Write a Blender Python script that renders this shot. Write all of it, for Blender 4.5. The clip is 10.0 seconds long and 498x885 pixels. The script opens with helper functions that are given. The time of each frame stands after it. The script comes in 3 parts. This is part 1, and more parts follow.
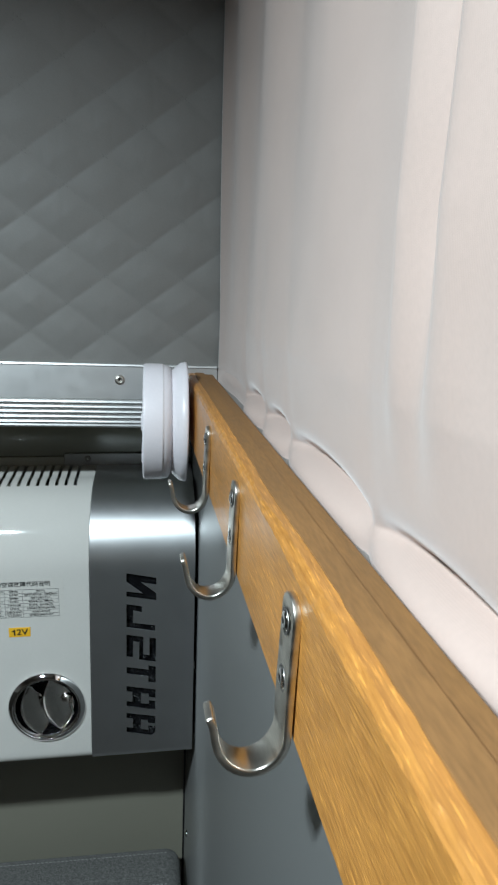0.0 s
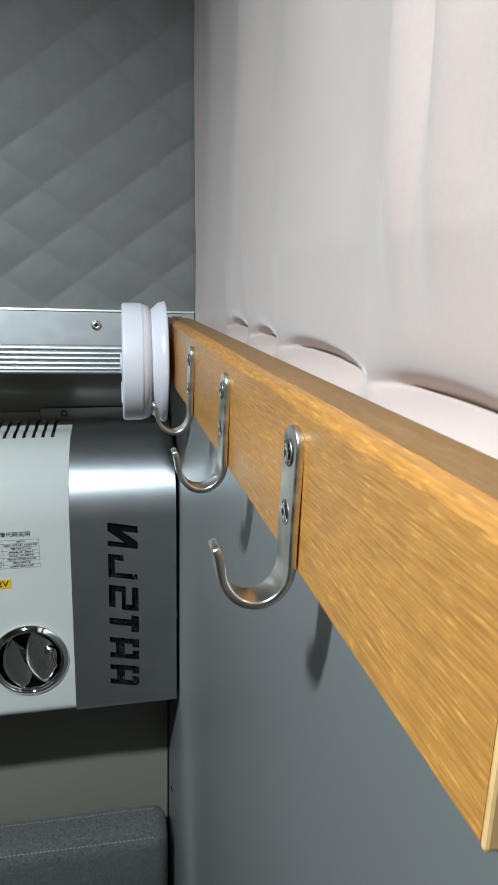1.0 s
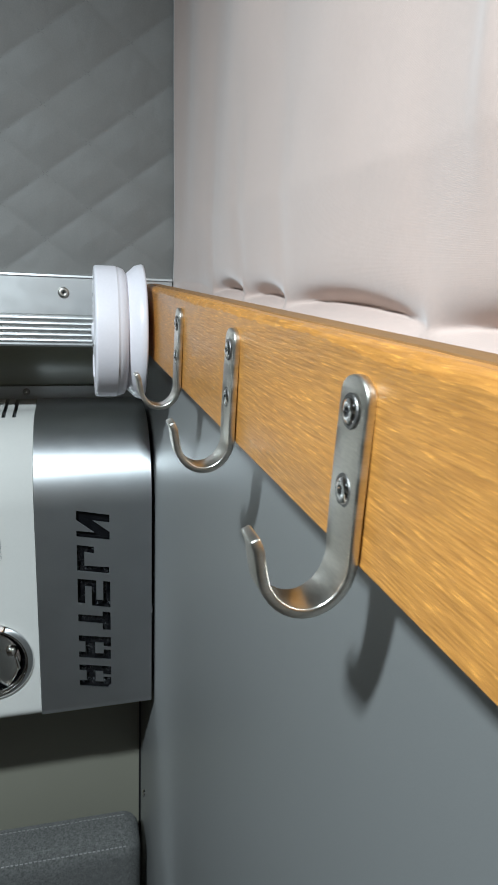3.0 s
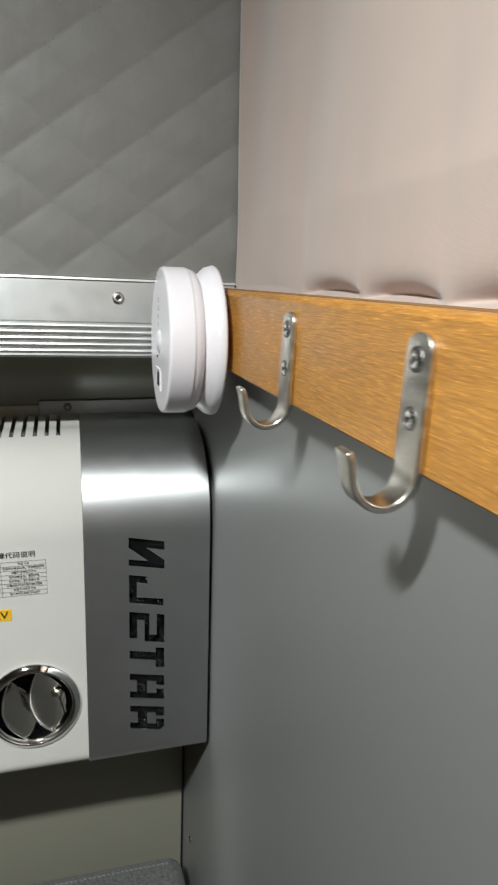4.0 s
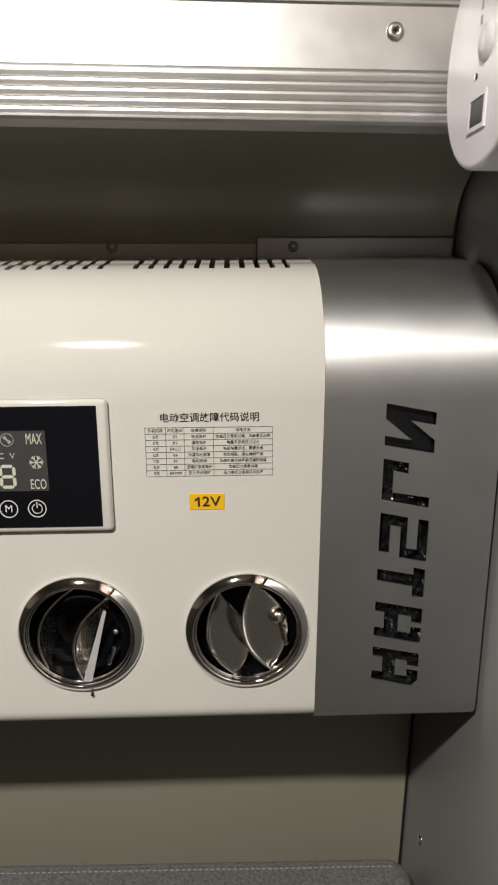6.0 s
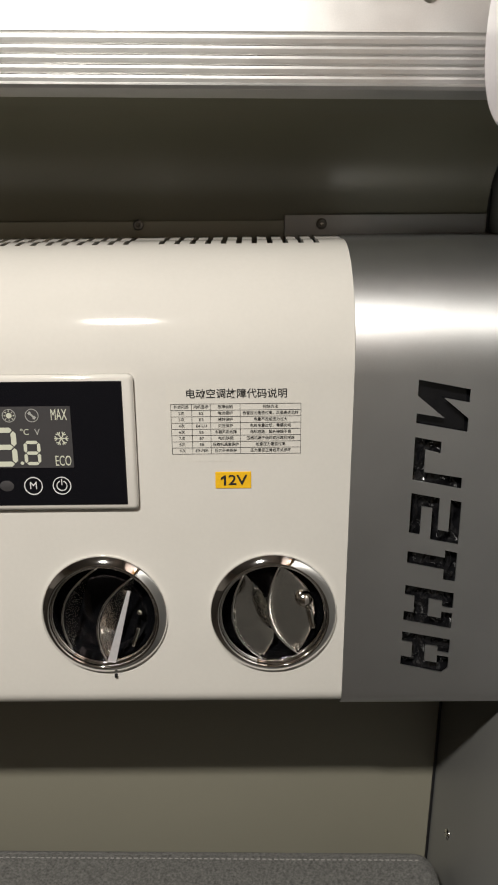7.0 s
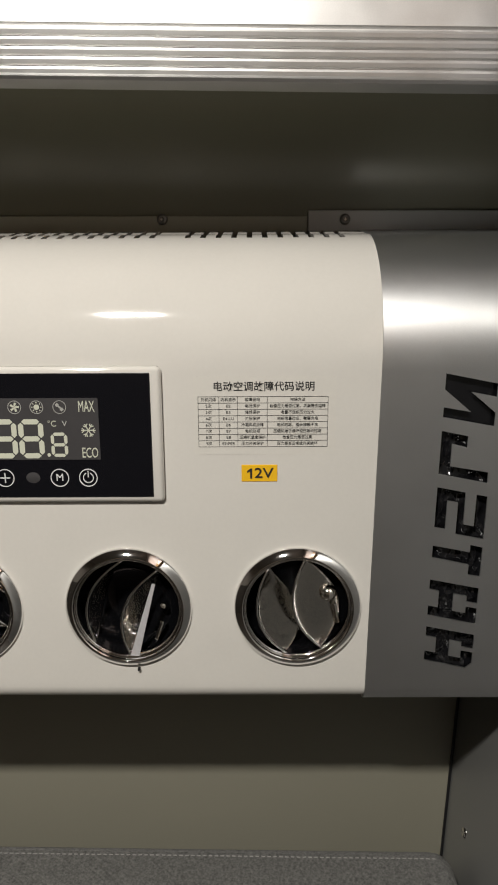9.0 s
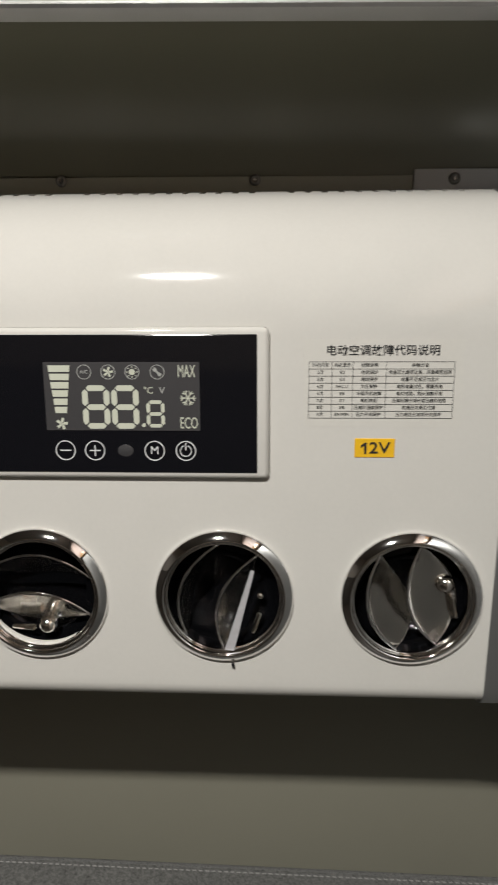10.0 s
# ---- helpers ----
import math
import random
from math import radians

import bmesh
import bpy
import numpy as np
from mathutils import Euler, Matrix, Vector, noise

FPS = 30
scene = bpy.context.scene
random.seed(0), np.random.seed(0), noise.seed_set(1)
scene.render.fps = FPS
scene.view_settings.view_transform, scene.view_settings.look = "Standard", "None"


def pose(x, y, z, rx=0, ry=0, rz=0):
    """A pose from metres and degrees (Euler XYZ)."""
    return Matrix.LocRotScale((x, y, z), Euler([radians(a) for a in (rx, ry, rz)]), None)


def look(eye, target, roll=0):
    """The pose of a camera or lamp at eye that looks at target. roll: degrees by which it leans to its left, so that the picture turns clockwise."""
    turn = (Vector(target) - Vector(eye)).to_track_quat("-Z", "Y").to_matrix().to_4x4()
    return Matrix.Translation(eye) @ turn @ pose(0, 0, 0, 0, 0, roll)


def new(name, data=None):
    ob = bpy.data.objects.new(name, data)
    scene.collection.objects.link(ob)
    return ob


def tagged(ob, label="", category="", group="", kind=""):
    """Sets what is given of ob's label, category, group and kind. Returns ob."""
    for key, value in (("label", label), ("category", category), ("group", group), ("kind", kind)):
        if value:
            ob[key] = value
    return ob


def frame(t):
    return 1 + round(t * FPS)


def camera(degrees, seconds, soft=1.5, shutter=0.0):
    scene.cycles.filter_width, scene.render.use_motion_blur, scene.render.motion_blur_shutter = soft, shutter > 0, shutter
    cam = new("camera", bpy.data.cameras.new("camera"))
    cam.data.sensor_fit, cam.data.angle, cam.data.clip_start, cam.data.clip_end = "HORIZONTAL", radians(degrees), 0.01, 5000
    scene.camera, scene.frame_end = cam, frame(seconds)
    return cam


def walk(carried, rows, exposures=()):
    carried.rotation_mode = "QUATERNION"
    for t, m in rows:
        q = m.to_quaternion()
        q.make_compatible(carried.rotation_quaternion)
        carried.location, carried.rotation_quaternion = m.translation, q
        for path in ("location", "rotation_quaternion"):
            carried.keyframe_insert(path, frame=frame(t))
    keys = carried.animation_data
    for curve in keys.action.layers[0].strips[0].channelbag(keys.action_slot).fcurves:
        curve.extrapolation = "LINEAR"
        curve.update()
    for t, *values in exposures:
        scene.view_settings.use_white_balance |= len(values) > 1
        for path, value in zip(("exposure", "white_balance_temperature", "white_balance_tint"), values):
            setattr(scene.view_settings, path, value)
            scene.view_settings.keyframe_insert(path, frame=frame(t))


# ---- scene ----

# the camera and its walk
cam = camera(42.1, 10.0, soft=1.9, shutter=0.4)
PATH = [
    (0, (-0.018, 0.066, 1.4830), (0.275, 1.991, 1.0192), 2.4),
    (0.5, (-0.023, 0.069, 1.4540), (0.357, 1.976, 0.9802), 2.7),
    (1, (-0.029, 0.052, 1.4340), (0.357, 1.956, 0.9522), 1.8),
    (1.5, (-0.033, 0.047, 1.4272), (0.386, 1.941, 0.9328), 1.8),
    (2, (-0.03, 0.068, 1.4228), (0.408, 1.955, 0.9157), 2.1),
    (3.5, (-0.06, 0.131, 1.408), (0.465, 1.993, 0.902), 2.7),
    (4, (-0.091, 0.176, 1.4035), (0.431, 2.047, 0.9227), 2.3),
    (4.5, (-0.118, 0.229, 1.3920), (0.374, 2.113, 0.9284), 1.7),
    (5, (-0.14, 0.27, 1.3680), (0.181, 2.185, 0.8848), 1.2),
    (5.5, (-0.148, 0.304, 1.314), (0.001, 2.233, 0.809), 1.4),
    (6, (-0.145, 0.331, 1.257), (-0.083, 2.262, 0.74), 0.6),
    (7.5, (-0.155, 0.336, 1.24), (-0.169, 2.267, 0.721), 0.5),
    (8, (-0.162, 0.336, 1.238), (-0.183, 2.269, 0.724), 0.4),
    (8.5, (-0.163, 0.333, 1.237), (-0.179, 2.266, 0.725), 0.6),
    (9, (-0.165, 0.334, 1.235), (-0.169, 2.268, 0.726), 0.7),
    (9.5, (-0.188, 0.349, 1.22), (-0.205, 2.28, 0.702), 0.9),
    (10, (-0.216, 0.365, 1.202), (-0.293, 2.306, 0.727), 0.7),
]
EXPOSURES = [(0.0, -0.28, 5380, -3), (0.8, -0.19, 5350, -3), (2.0, -0.12, 5300, -2), (3.5, 0.06, 5650, 0), (4.2, 0.16, 6250, 4), (4.5, 0.2, 6500, 7), (5.5, 0.12, 6800, 9), (7.5, 0.15, 6800, 9), (8.5, -0.05, 6800, 9), (9.2, -0.02, 6700, 9), (10.0, 0.03, 6500, 8)]
walk(cam, [(t, look(eye, target, roll)) for t, eye, target, roll in PATH], EXPOSURES)

# light: one ceiling lamp of the cabin
LAMP = (-0.44, 0.0, 1.925)


def area(name, at, w, h, watts, colour):
    d = bpy.data.lights.new(name, "AREA")
    d.shape, d.size, d.size_y, d.energy, d.color = "RECTANGLE", w, h, watts, colour
    d.spread = radians(158)
    ob = new(name, d)
    ob.matrix_world = pose(*at)
    return ob


area("lamp_light", LAMP, 0.10, 0.05, 17.5, (1.0, 0.975, 0.94))
world = bpy.data.worlds.new("world")
world.use_nodes = True
world.node_tree.nodes["Background"].inputs[0].default_value = (0.006, 0.006, 0.006, 1)
scene.world = world


# materials
def mat(name, colour, rough=0.5, metal=0.0, vary=0.12, scale=30.0, fine=400.0, bump=0.0, bump_scale=None, stretch=(1, 1, 1), coat=0.0, sheen=0.0, rough_vary=0.08, spec=0.5):
    m = bpy.data.materials.new(name)
    m.use_nodes = True
    n, l = m.node_tree.nodes, m.node_tree.links
    b = n["Principled BSDF"]
    b.inputs["Roughness"].default_value = rough
    b.inputs["Metallic"].default_value = metal
    b.inputs["Coat Weight"].default_value = coat
    b.inputs["Coat Roughness"].default_value = 0.08
    b.inputs["Sheen Weight"].default_value = sheen
    b.inputs["Specular IOR Level"].default_value = spec
    tc, mp = n.new("ShaderNodeTexCoord"), n.new("ShaderNodeMapping")
    mp.inputs["Scale"].default_value = stretch
    l.new(tc.outputs["Object"], mp.inputs["Vector"])
    a, f = n.new("ShaderNodeTexNoise"), n.new("ShaderNodeTexNoise")
    a.inputs["Scale"].default_value, a.inputs["Detail"].default_value = scale, 5
    f.inputs["Scale"].default_value, f.inputs["Detail"].default_value = fine, 3
    for t in (a, f):
        l.new(mp.outputs["Vector"], t.inputs["Vector"])
    mix = n.new("ShaderNodeMath")
    mix.operation = "ADD"
    l.new(a.outputs["Fac"], mix.inputs[0])
    l.new(f.outputs["Fac"], mix.inputs[1])
    ramp = n.new("ShaderNodeMapRange")
    ramp.inputs["From Min"].default_value, ramp.inputs["From Max"].default_value = 0.6, 1.4
    ramp.inputs["To Min"].default_value, ramp.inputs["To Max"].default_value = 1 - vary, 1 + vary
    l.new(mix.outputs[0], ramp.inputs["Value"])
    tint = n.new("ShaderNodeVectorMath")
    tint.operation = "SCALE"
    tint.inputs[0].default_value = colour
    l.new(ramp.outputs[0], tint.inputs["Scale"])
    l.new(tint.outputs[0], b.inputs["Base Color"])
    rr = n.new("ShaderNodeMapRange")
    rr.inputs["From Min"].default_value, rr.inputs["From Max"].default_value = 0.3, 0.7
    rr.inputs["To Min"].default_value, rr.inputs["To Max"].default_value = max(0.01, rough - rough_vary), rough + rough_vary
    l.new(a.outputs["Fac"], rr.inputs["Value"])
    l.new(rr.outputs[0], b.inputs["Roughness"])
    if bump:
        bp = n.new("ShaderNodeBump")
        bp.inputs["Strength"].default_value, bp.inputs["Distance"].default_value = 1.0, bump
        src = f
        if bump_scale:
            src = n.new("ShaderNodeTexNoise")
            src.inputs["Scale"].default_value, src.inputs["Detail"].default_value = bump_scale, 4
            l.new(mp.outputs["Vector"], src.inputs["Vector"])
        l.new(src.outputs["Fac"], bp.inputs["Height"])
        l.new(bp.outputs["Normal"], b.inputs["Normal"])
    return m


def brushed(m, amount, turn):
    """Stretch a metal's highlights along one direction, as brushing does."""
    n, l = m.node_tree.nodes, m.node_tree.links
    b, t = n["Principled BSDF"], n.new("ShaderNodeTangent")
    t.direction_type, t.axis = "RADIAL", "X"
    b.inputs["Anisotropic"].default_value = amount
    b.inputs["Anisotropic Rotation"].default_value = turn
    l.new(t.outputs["Tangent"], b.inputs["Tangent"])
    return m


def wood_mat():
    m = mat("oiled_oak", (0.43, 0.203, 0.043), rough=0.40, vary=0.24, scale=7, fine=60, stretch=(10, 1.2, 10), rough_vary=0.08)
    n, l = m.node_tree.nodes, m.node_tree.links
    b = n["Principled BSDF"]
    tc, mp, g = n.new("ShaderNodeTexCoord"), n.new("ShaderNodeMapping"), n.new("ShaderNodeTexNoise")
    mp.inputs["Scale"].default_value = (1000, 50, 1000)
    g.inputs["Scale"].default_value, g.inputs["Detail"].default_value = 1.0, 6
    l.new(tc.outputs["Object"], mp.inputs["Vector"])
    l.new(mp.outputs["Vector"], g.inputs["Vector"])
    ramp = n.new("ShaderNodeValToRGB")
    ramp.color_ramp.elements[0].position, ramp.color_ramp.elements[0].color = 0.36, (0.50, 0.38, 0.26, 1)
    ramp.color_ramp.elements[1].position, ramp.color_ramp.elements[1].color = 0.64, (1.28, 1.26, 1.1, 1)
    l.new(g.outputs["Fac"], ramp.inputs["Fac"])
    mul = n.new("ShaderNodeMix")
    mul.data_type, mul.blend_type = "RGBA", "MULTIPLY"
    mul.inputs["Factor"].default_value = 0.30
    old = b.inputs["Base Color"].links[0].from_socket
    l.new(old, mul.inputs["A"])
    l.new(ramp.outputs["Color"], mul.inputs["B"])
    l.new(mul.outputs["Result"], b.inputs["Base Color"])
    # short dark pores and pale flecks
    mp2, pores, tone, dark = n.new("ShaderNodeMapping"), n.new("ShaderNodeTexNoise"), n.new("ShaderNodeValToRGB"), n.new("ShaderNodeMix")
    mp2.inputs["Scale"].default_value = (1500, 120, 1500)
    pores.inputs["Scale"].default_value, pores.inputs["Detail"].default_value = 1.0, 3
    e = tone.color_ramp.elements
    e[0].position, e[0].color = 0.30, (1.55, 1.6, 1.5, 1)
    e[1].position, e[1].color = 0.74, (0.80, 0.74, 0.64, 1)
    for at in (0.43, 0.57):
        e.new(at).color = (1, 1, 1, 1)
    dark.data_type, dark.blend_type = "RGBA", "MULTIPLY"
    dark.inputs["Factor"].default_value = 1.0
    l.new(tc.outputs["Object"], mp2.inputs["Vector"])
    l.new(mp2.outputs["Vector"], pores.inputs["Vector"])
    l.new(pores.outputs["Fac"], tone.inputs["Fac"])
    l.new(mul.outputs["Result"], dark.inputs["A"])
    l.new(tone.outputs["Color"], dark.inputs["B"])
    l.new(dark.outputs["Result"], b.inputs["Base Color"])
    bp = n.new("ShaderNodeBump")
    bp.inputs["Strength"].default_value, bp.inputs["Distance"].default_value = 0.6, 0.0004
    l.new(g.outputs["Fac"], bp.inputs["Height"])
    l.new(bp.outputs["Normal"], b.inputs["Normal"])
    return m


def weave_mat(name, colour, size, depth, rough, sheen, vary=0.2, spec=0.3):
    m = mat(name, colour, rough=rough, vary=vary, scale=25 if "satin" in name else 260, fine=520, sheen=sheen, spec=spec)
    n, l = m.node_tree.nodes, m.node_tree.links
    tc = n.new("ShaderNodeTexCoord")
    waves = []
    for axis in ("Z", "Y" if "satin" in name else "X"):
        w = n.new("ShaderNodeTexWave")
        w.bands_direction = axis
        w.inputs["Scale"].default_value, w.inputs["Distortion"].default_value = size, 0.6
        w.inputs["Detail"].default_value, w.inputs["Detail Scale"].default_value = 2, 2
        l.new(tc.outputs["Object"], w.inputs["Vector"])
        waves.append(w)
    ad = n.new("ShaderNodeMath")
    ad.operation = "ADD"
    l.new(waves[0].outputs["Fac"], ad.inputs[0])
    l.new(waves[1].outputs["Fac"], ad.inputs[1])
    bp = n.new("ShaderNodeBump")
    bp.inputs["Strength"].default_value, bp.inputs["Distance"].default_value = 0.6, depth
    l.new(ad.outputs[0], bp.inputs["Height"])
    l.new(bp.outputs["Normal"], n["Principled BSDF"].inputs["Normal"])
    return m


def glow(name, colour, strength):
    m = bpy.data.materials.new(name)
    m.use_nodes = True
    b = m.node_tree.nodes["Principled BSDF"]
    b.inputs["Base Color"].default_value = (*colour, 1)
    b.inputs["Emission Color"].default_value = (*colour, 1)
    b.inputs["Emission Strength"].default_value = strength
    return m


WHITE = mat("white_powder_paint", (0.62, 0.60, 0.56), rough=0.06, vary=0.02, rough_vary=0.01)
SILVER = mat("silver_paint", (0.78, 0.785, 0.79), rough=0.42, metal=0.98, vary=0.05, fine=1600, rough_vary=0.015)
brushed(SILVER, 0.55, 0.25)
CHROME = mat("chrome", (0.93, 0.92, 0.91), rough=0.05, metal=1.0, vary=0.0, rough_vary=0.0)
BLACK_CHROME = mat("smoked_chrome", (0.026, 0.027, 0.032), rough=0.06, metal=0.9, vary=0.0, rough_vary=0.0)
LOUVRE = mat("satin_chrome", (0.97, 0.93, 0.87), rough=0.13, metal=1.0, vary=0.0, rough_vary=0.0)
BLACK = mat("black_plastic", (0.012, 0.012, 0.013), rough=0.35)
GLOSS_BLACK = mat("black_glass", (0.006, 0.006, 0.008), rough=0.06, vary=0.05, rough_vary=0.02)
FOIL = mat("black_foil", (0.006, 0.006, 0.007), rough=0.14, vary=0.3, scale=120)
LCD = mat("lcd_grey", (0.055, 0.053, 0.055), rough=0.2, vary=0.05)
SEG = glow("lcd_segment", (0.50, 0.51, 0.42), 0.10)
SEG_DIM = glow("lcd_segment_dim", (0.36, 0.36, 0.34), 0.06)
INK = mat("black_ink", (0.015, 0.015, 0.015), rough=0.6)
ICON = mat("white_print", (0.62, 0.62, 0.62), rough=0.5)
STICKER = mat("clear_label_film", (0.625, 0.605, 0.56), rough=0.07, vary=0.02)
YELLOW = mat("yellow_sticker", (0.80, 0.46, 0.02), rough=0.35, vary=0.05)
ALU = mat("anodised_aluminium", (0.66, 0.655, 0.645), rough=0.42, metal=1.0, vary=0.05, scale=60, fine=1500, bump=0.00003, rough_vary=0.02)
STEEL = mat("brushed_steel", (0.67, 0.635, 0.57), rough=0.36, metal=1.0, vary=0.12, scale=40, fine=300, stretch=(1, 1, 5), bump=0.00003)
# the steel again with shade in its colour, for bracket screws and counterbores
SHADED_STEEL = mat("shaded_steel", (0.22, 0.21, 0.20), rough=0.45, metal=1.0)
OAK = wood_mat()
OAK_DARK = mat("brown_stained_oak", (0.225, 0.118, 0.038), rough=0.6, vary=0.25, scale=12, fine=90, stretch=(10, 1.5, 10))
OAK_PALE = mat("pale_end_grain", (0.66, 0.42, 0.17), rough=0.5, vary=0.15, scale=60)
LEATHER = mat("grey_leatherette", (0.205, 0.197, 0.184), rough=0.64, vary=0.08, scale=14, fine=900, bump=0.00012)
MARK = mat("grey_print", (0.42, 0.41, 0.42), rough=0.6)
SEAM = mat("pale_thread", (0.30, 0.29, 0.28), rough=0.8)
THREAD = mat("grey_thread", (0.17, 0.165, 0.155), rough=0.8)
GREY_WALL = mat("grey_laminate", (0.335, 0.335, 0.328), rough=0.46, vary=0.03, scale=5, fine=1500, metal=0.62, rough_vary=0.01)
brushed(GREY_WALL, 0.55, 0.0)
BACK_WALL = mat("olive_grey_panel", (0.262, 0.25, 0.198), rough=0.42, vary=0.04, scale=8, fine=900, rough_vary=0.02)
# the wall's olive at half tone: the recess's shade put into the colour
SHADED_OLIVE = mat("shaded_olive_panel", (0.136, 0.131, 0.096), rough=0.33, vary=0.02, scale=8, rough_vary=0.02)
SATIN = weave_mat("pink_satin", (0.54, 0.42, 0.365), 720, 0.000022, 0.50, 0.42, vary=0.04)
CLOTH = weave_mat("grey_upholstery", (0.130, 0.128, 0.121), 300, 0.0011, 0.85, 0.15, vary=0.5)
ABS = mat("white_abs", (0.78, 0.74, 0.77), rough=0.38, vary=0.03)
CABIN = mat("cabin_beige", (0.19, 0.152, 0.115), rough=0.6, vary=0.1, scale=4)
# paler tone of an unseen wall, there for the vents to reflect
PALE_REFLECTED = mat("pale_reflected_wall", (0.22, 0.20, 0.175), rough=0.5, vary=0.06, scale=4)
CEIL = mat("ceiling_fabric", (0.20, 0.19, 0.175), rough=0.8, vary=0.06, scale=10)
# dark only to cut fill and dim what the silver panel reflects
FILL_CUT = mat("fill_cutting_dark", (0.036, 0.030, 0.024), rough=0.7, vary=0.1, scale=4)
FLOOR = mat("floor_vinyl", (0.035, 0.028, 0.022), rough=0.5, vary=0.2, scale=6, stretch=(1, 6, 1))
LAMP_GLOW = glow("lamp_diffuser", (1.0, 0.95, 0.88), 6.0)


# mesh helpers
def link(name, bm, material, parent=None, label="", smooth=False, m=None):
    me = bpy.data.meshes.new(name)
    bm.to_mesh(me)
    bm.free()
    if material:
        me.materials.append(material)
    if smooth:
        for p in me.polygons:
            p.use_smooth = True
    ob = new(name, me)
    if parent:
        ob.parent = parent
    if m is not None:
        ob.matrix_basis = m
    if label:
        tagged(ob, label)
    return ob


def part(name, bm, material, parent, label="", smooth=False, m=None):
    return link(name, bm, material, parent, label, smooth, m)


def thing(name, label, category, group="", m=None):
    ob = new(name)
    ob.empty_display_size = 0.02
    if m is not None:
        ob.matrix_basis = m
    return tagged(ob, label, category, group)


def soft_edges(ob, width=0.001, segments=2, angle=35):
    b = ob.modifiers.new("edge", "BEVEL")
    b.width, b.segments, b.limit_method, b.angle_limit = width, segments, "ANGLE", radians(angle)
    return ob


def box(x0, x1, y0, y1, z0, z1, bevel=0.0, seg=2):
    bm = bmesh.new()
    bmesh.ops.create_cube(bm, size=1, matrix=Matrix.Translation(((x0 + x1) / 2, (y0 + y1) / 2, (z0 + z1) / 2)) @ Matrix.Diagonal((x1 - x0, y1 - y0, z1 - z0, 1)))
    if bevel:
        bmesh.ops.bevel(bm, geom=bm.edges[:], offset=bevel, segments=seg, affect="EDGES", profile=0.5)
    return bm


def add_box(bm, m, sx, sy, sz):
    bmesh.ops.create_cube(bm, size=1, matrix=m @ Matrix.Diagonal((sx, sy, sz, 1)))


def lathe(profile, steps=48, close=False):
    """Turn (radius, height) pairs round z."""
    bm = bmesh.new()
    rings = []
    for r, h in profile:
        if r < 1e-6:
            rings.append([bm.verts.new((0, 0, h))])
        else:
            rings.append([bm.verts.new((r * math.cos(2 * math.pi * k / steps), r * math.sin(2 * math.pi * k / steps), h)) for k in range(steps)])
    if close:
        rings.append(rings[0])
    for a, b in zip(rings, rings[1:]):
        for k in range(steps):
            k2 = (k + 1) % steps
            vs = [a[k % len(a)], a[k2 % len(a)], b[k2 % len(b)], b[k % len(b)]]
            vs = list(dict.fromkeys(vs))
            if len(vs) > 2:
                bm.faces.new(vs)
    bmesh.ops.recalc_face_normals(bm, faces=bm.faces[:])
    return bm


def prism(outline, depth, m=None):
    """A flat outline in (x, z), thick along y."""
    bm = bmesh.new()
    a = [bm.verts.new((x, 0, z)) for x, z in outline]
    b = [bm.verts.new((x, depth, z)) for x, z in outline]
    bm.faces.new(a)
    bm.faces.new(b[::-1])
    k = len(a)
    for i in range(k):
        bm.faces.new((a[i], b[i], b[(i + 1) % k], a[(i + 1) % k]))
    bmesh.ops.recalc_face_normals(bm, faces=bm.faces[:])
    if m is not None:
        bm.transform(m)
    return bm


def join(target, other):
    me = bpy.data.meshes.new("tmp")
    other.to_mesh(me)
    other.free()
    target.from_mesh(me)
    bpy.data.meshes.remove(me)


def extrude_x(profile, x0, x1, closed=True):
    """A (y, z) outline drawn out along x."""
    bm = bmesh.new()
    a = [bm.verts.new((x0, y, z)) for y, z in profile]
    b = [bm.verts.new((x1, y, z)) for y, z in profile]
    k = len(a)
    for i in range(k if closed else k - 1):
        bm.faces.new((a[i], b[i], b[(i + 1) % k], a[(i + 1) % k]))
    if closed:
        bm.faces.new(a)
        bm.faces.new(b[::-1])
    bmesh.ops.recalc_face_normals(bm, faces=bm.faces[:])
    return bm


def words(name, text, size, x, y, z, material, parent, align="CENTER", width=0.0, thick=0.00012, bold=0.0):
    """Upright writing that faces -y, its middle at x, z; width squeezes it."""
    c = bpy.data.curves.new(name, "FONT")
    c.body, c.size, c.align_x, c.align_y, c.extrude, c.resolution_u, c.offset = text, size, align, "CENTER", thick, 3, bold
    tmp = bpy.data.objects.new(name, c)
    scene.collection.objects.link(tmp)
    bpy.context.view_layer.update()
    me = bpy.data.meshes.new_from_object(tmp.evaluated_get(bpy.context.evaluated_depsgraph_get()))
    bpy.data.objects.remove(tmp)
    bpy.data.curves.remove(c)
    sx = 1.0
    if width and len(me.vertices):
        xs = [v.co.x for v in me.vertices]
        sx = width / max(1e-6, max(xs) - min(xs))
    me.transform(pose(x, y, z, 90) @ Matrix.Diagonal((sx, 1, 1, 1)))
    me.materials.clear()
    me.materials.append(material)
    ob = new(name, me)
    ob.parent = parent
    return ob


def screw_mesh(r=0.0042, h=0.0018):
    """A cross-recessed pan head that faces +z."""
    bm = lathe([(r, 0), (r, h * 0.35), (r * 0.92, h * 0.75), (r * 0.6, h), (r * 0.42, h), (r * 0.34, h * 0.5), (0, h * 0.45)], 20)
    return bm


def cross_mesh(r, h):
    bm = bmesh.new()
    for a in (0, 90):
        add_box(bm, pose(0, 0, h, 0, 0, a), r * 1.1, r * 0.22, 0.0002)
    return bm


# ---- the large structure ----
FRONT = 0.722          # the front of the air conditioner
BACK = 0.85            # the wall behind it
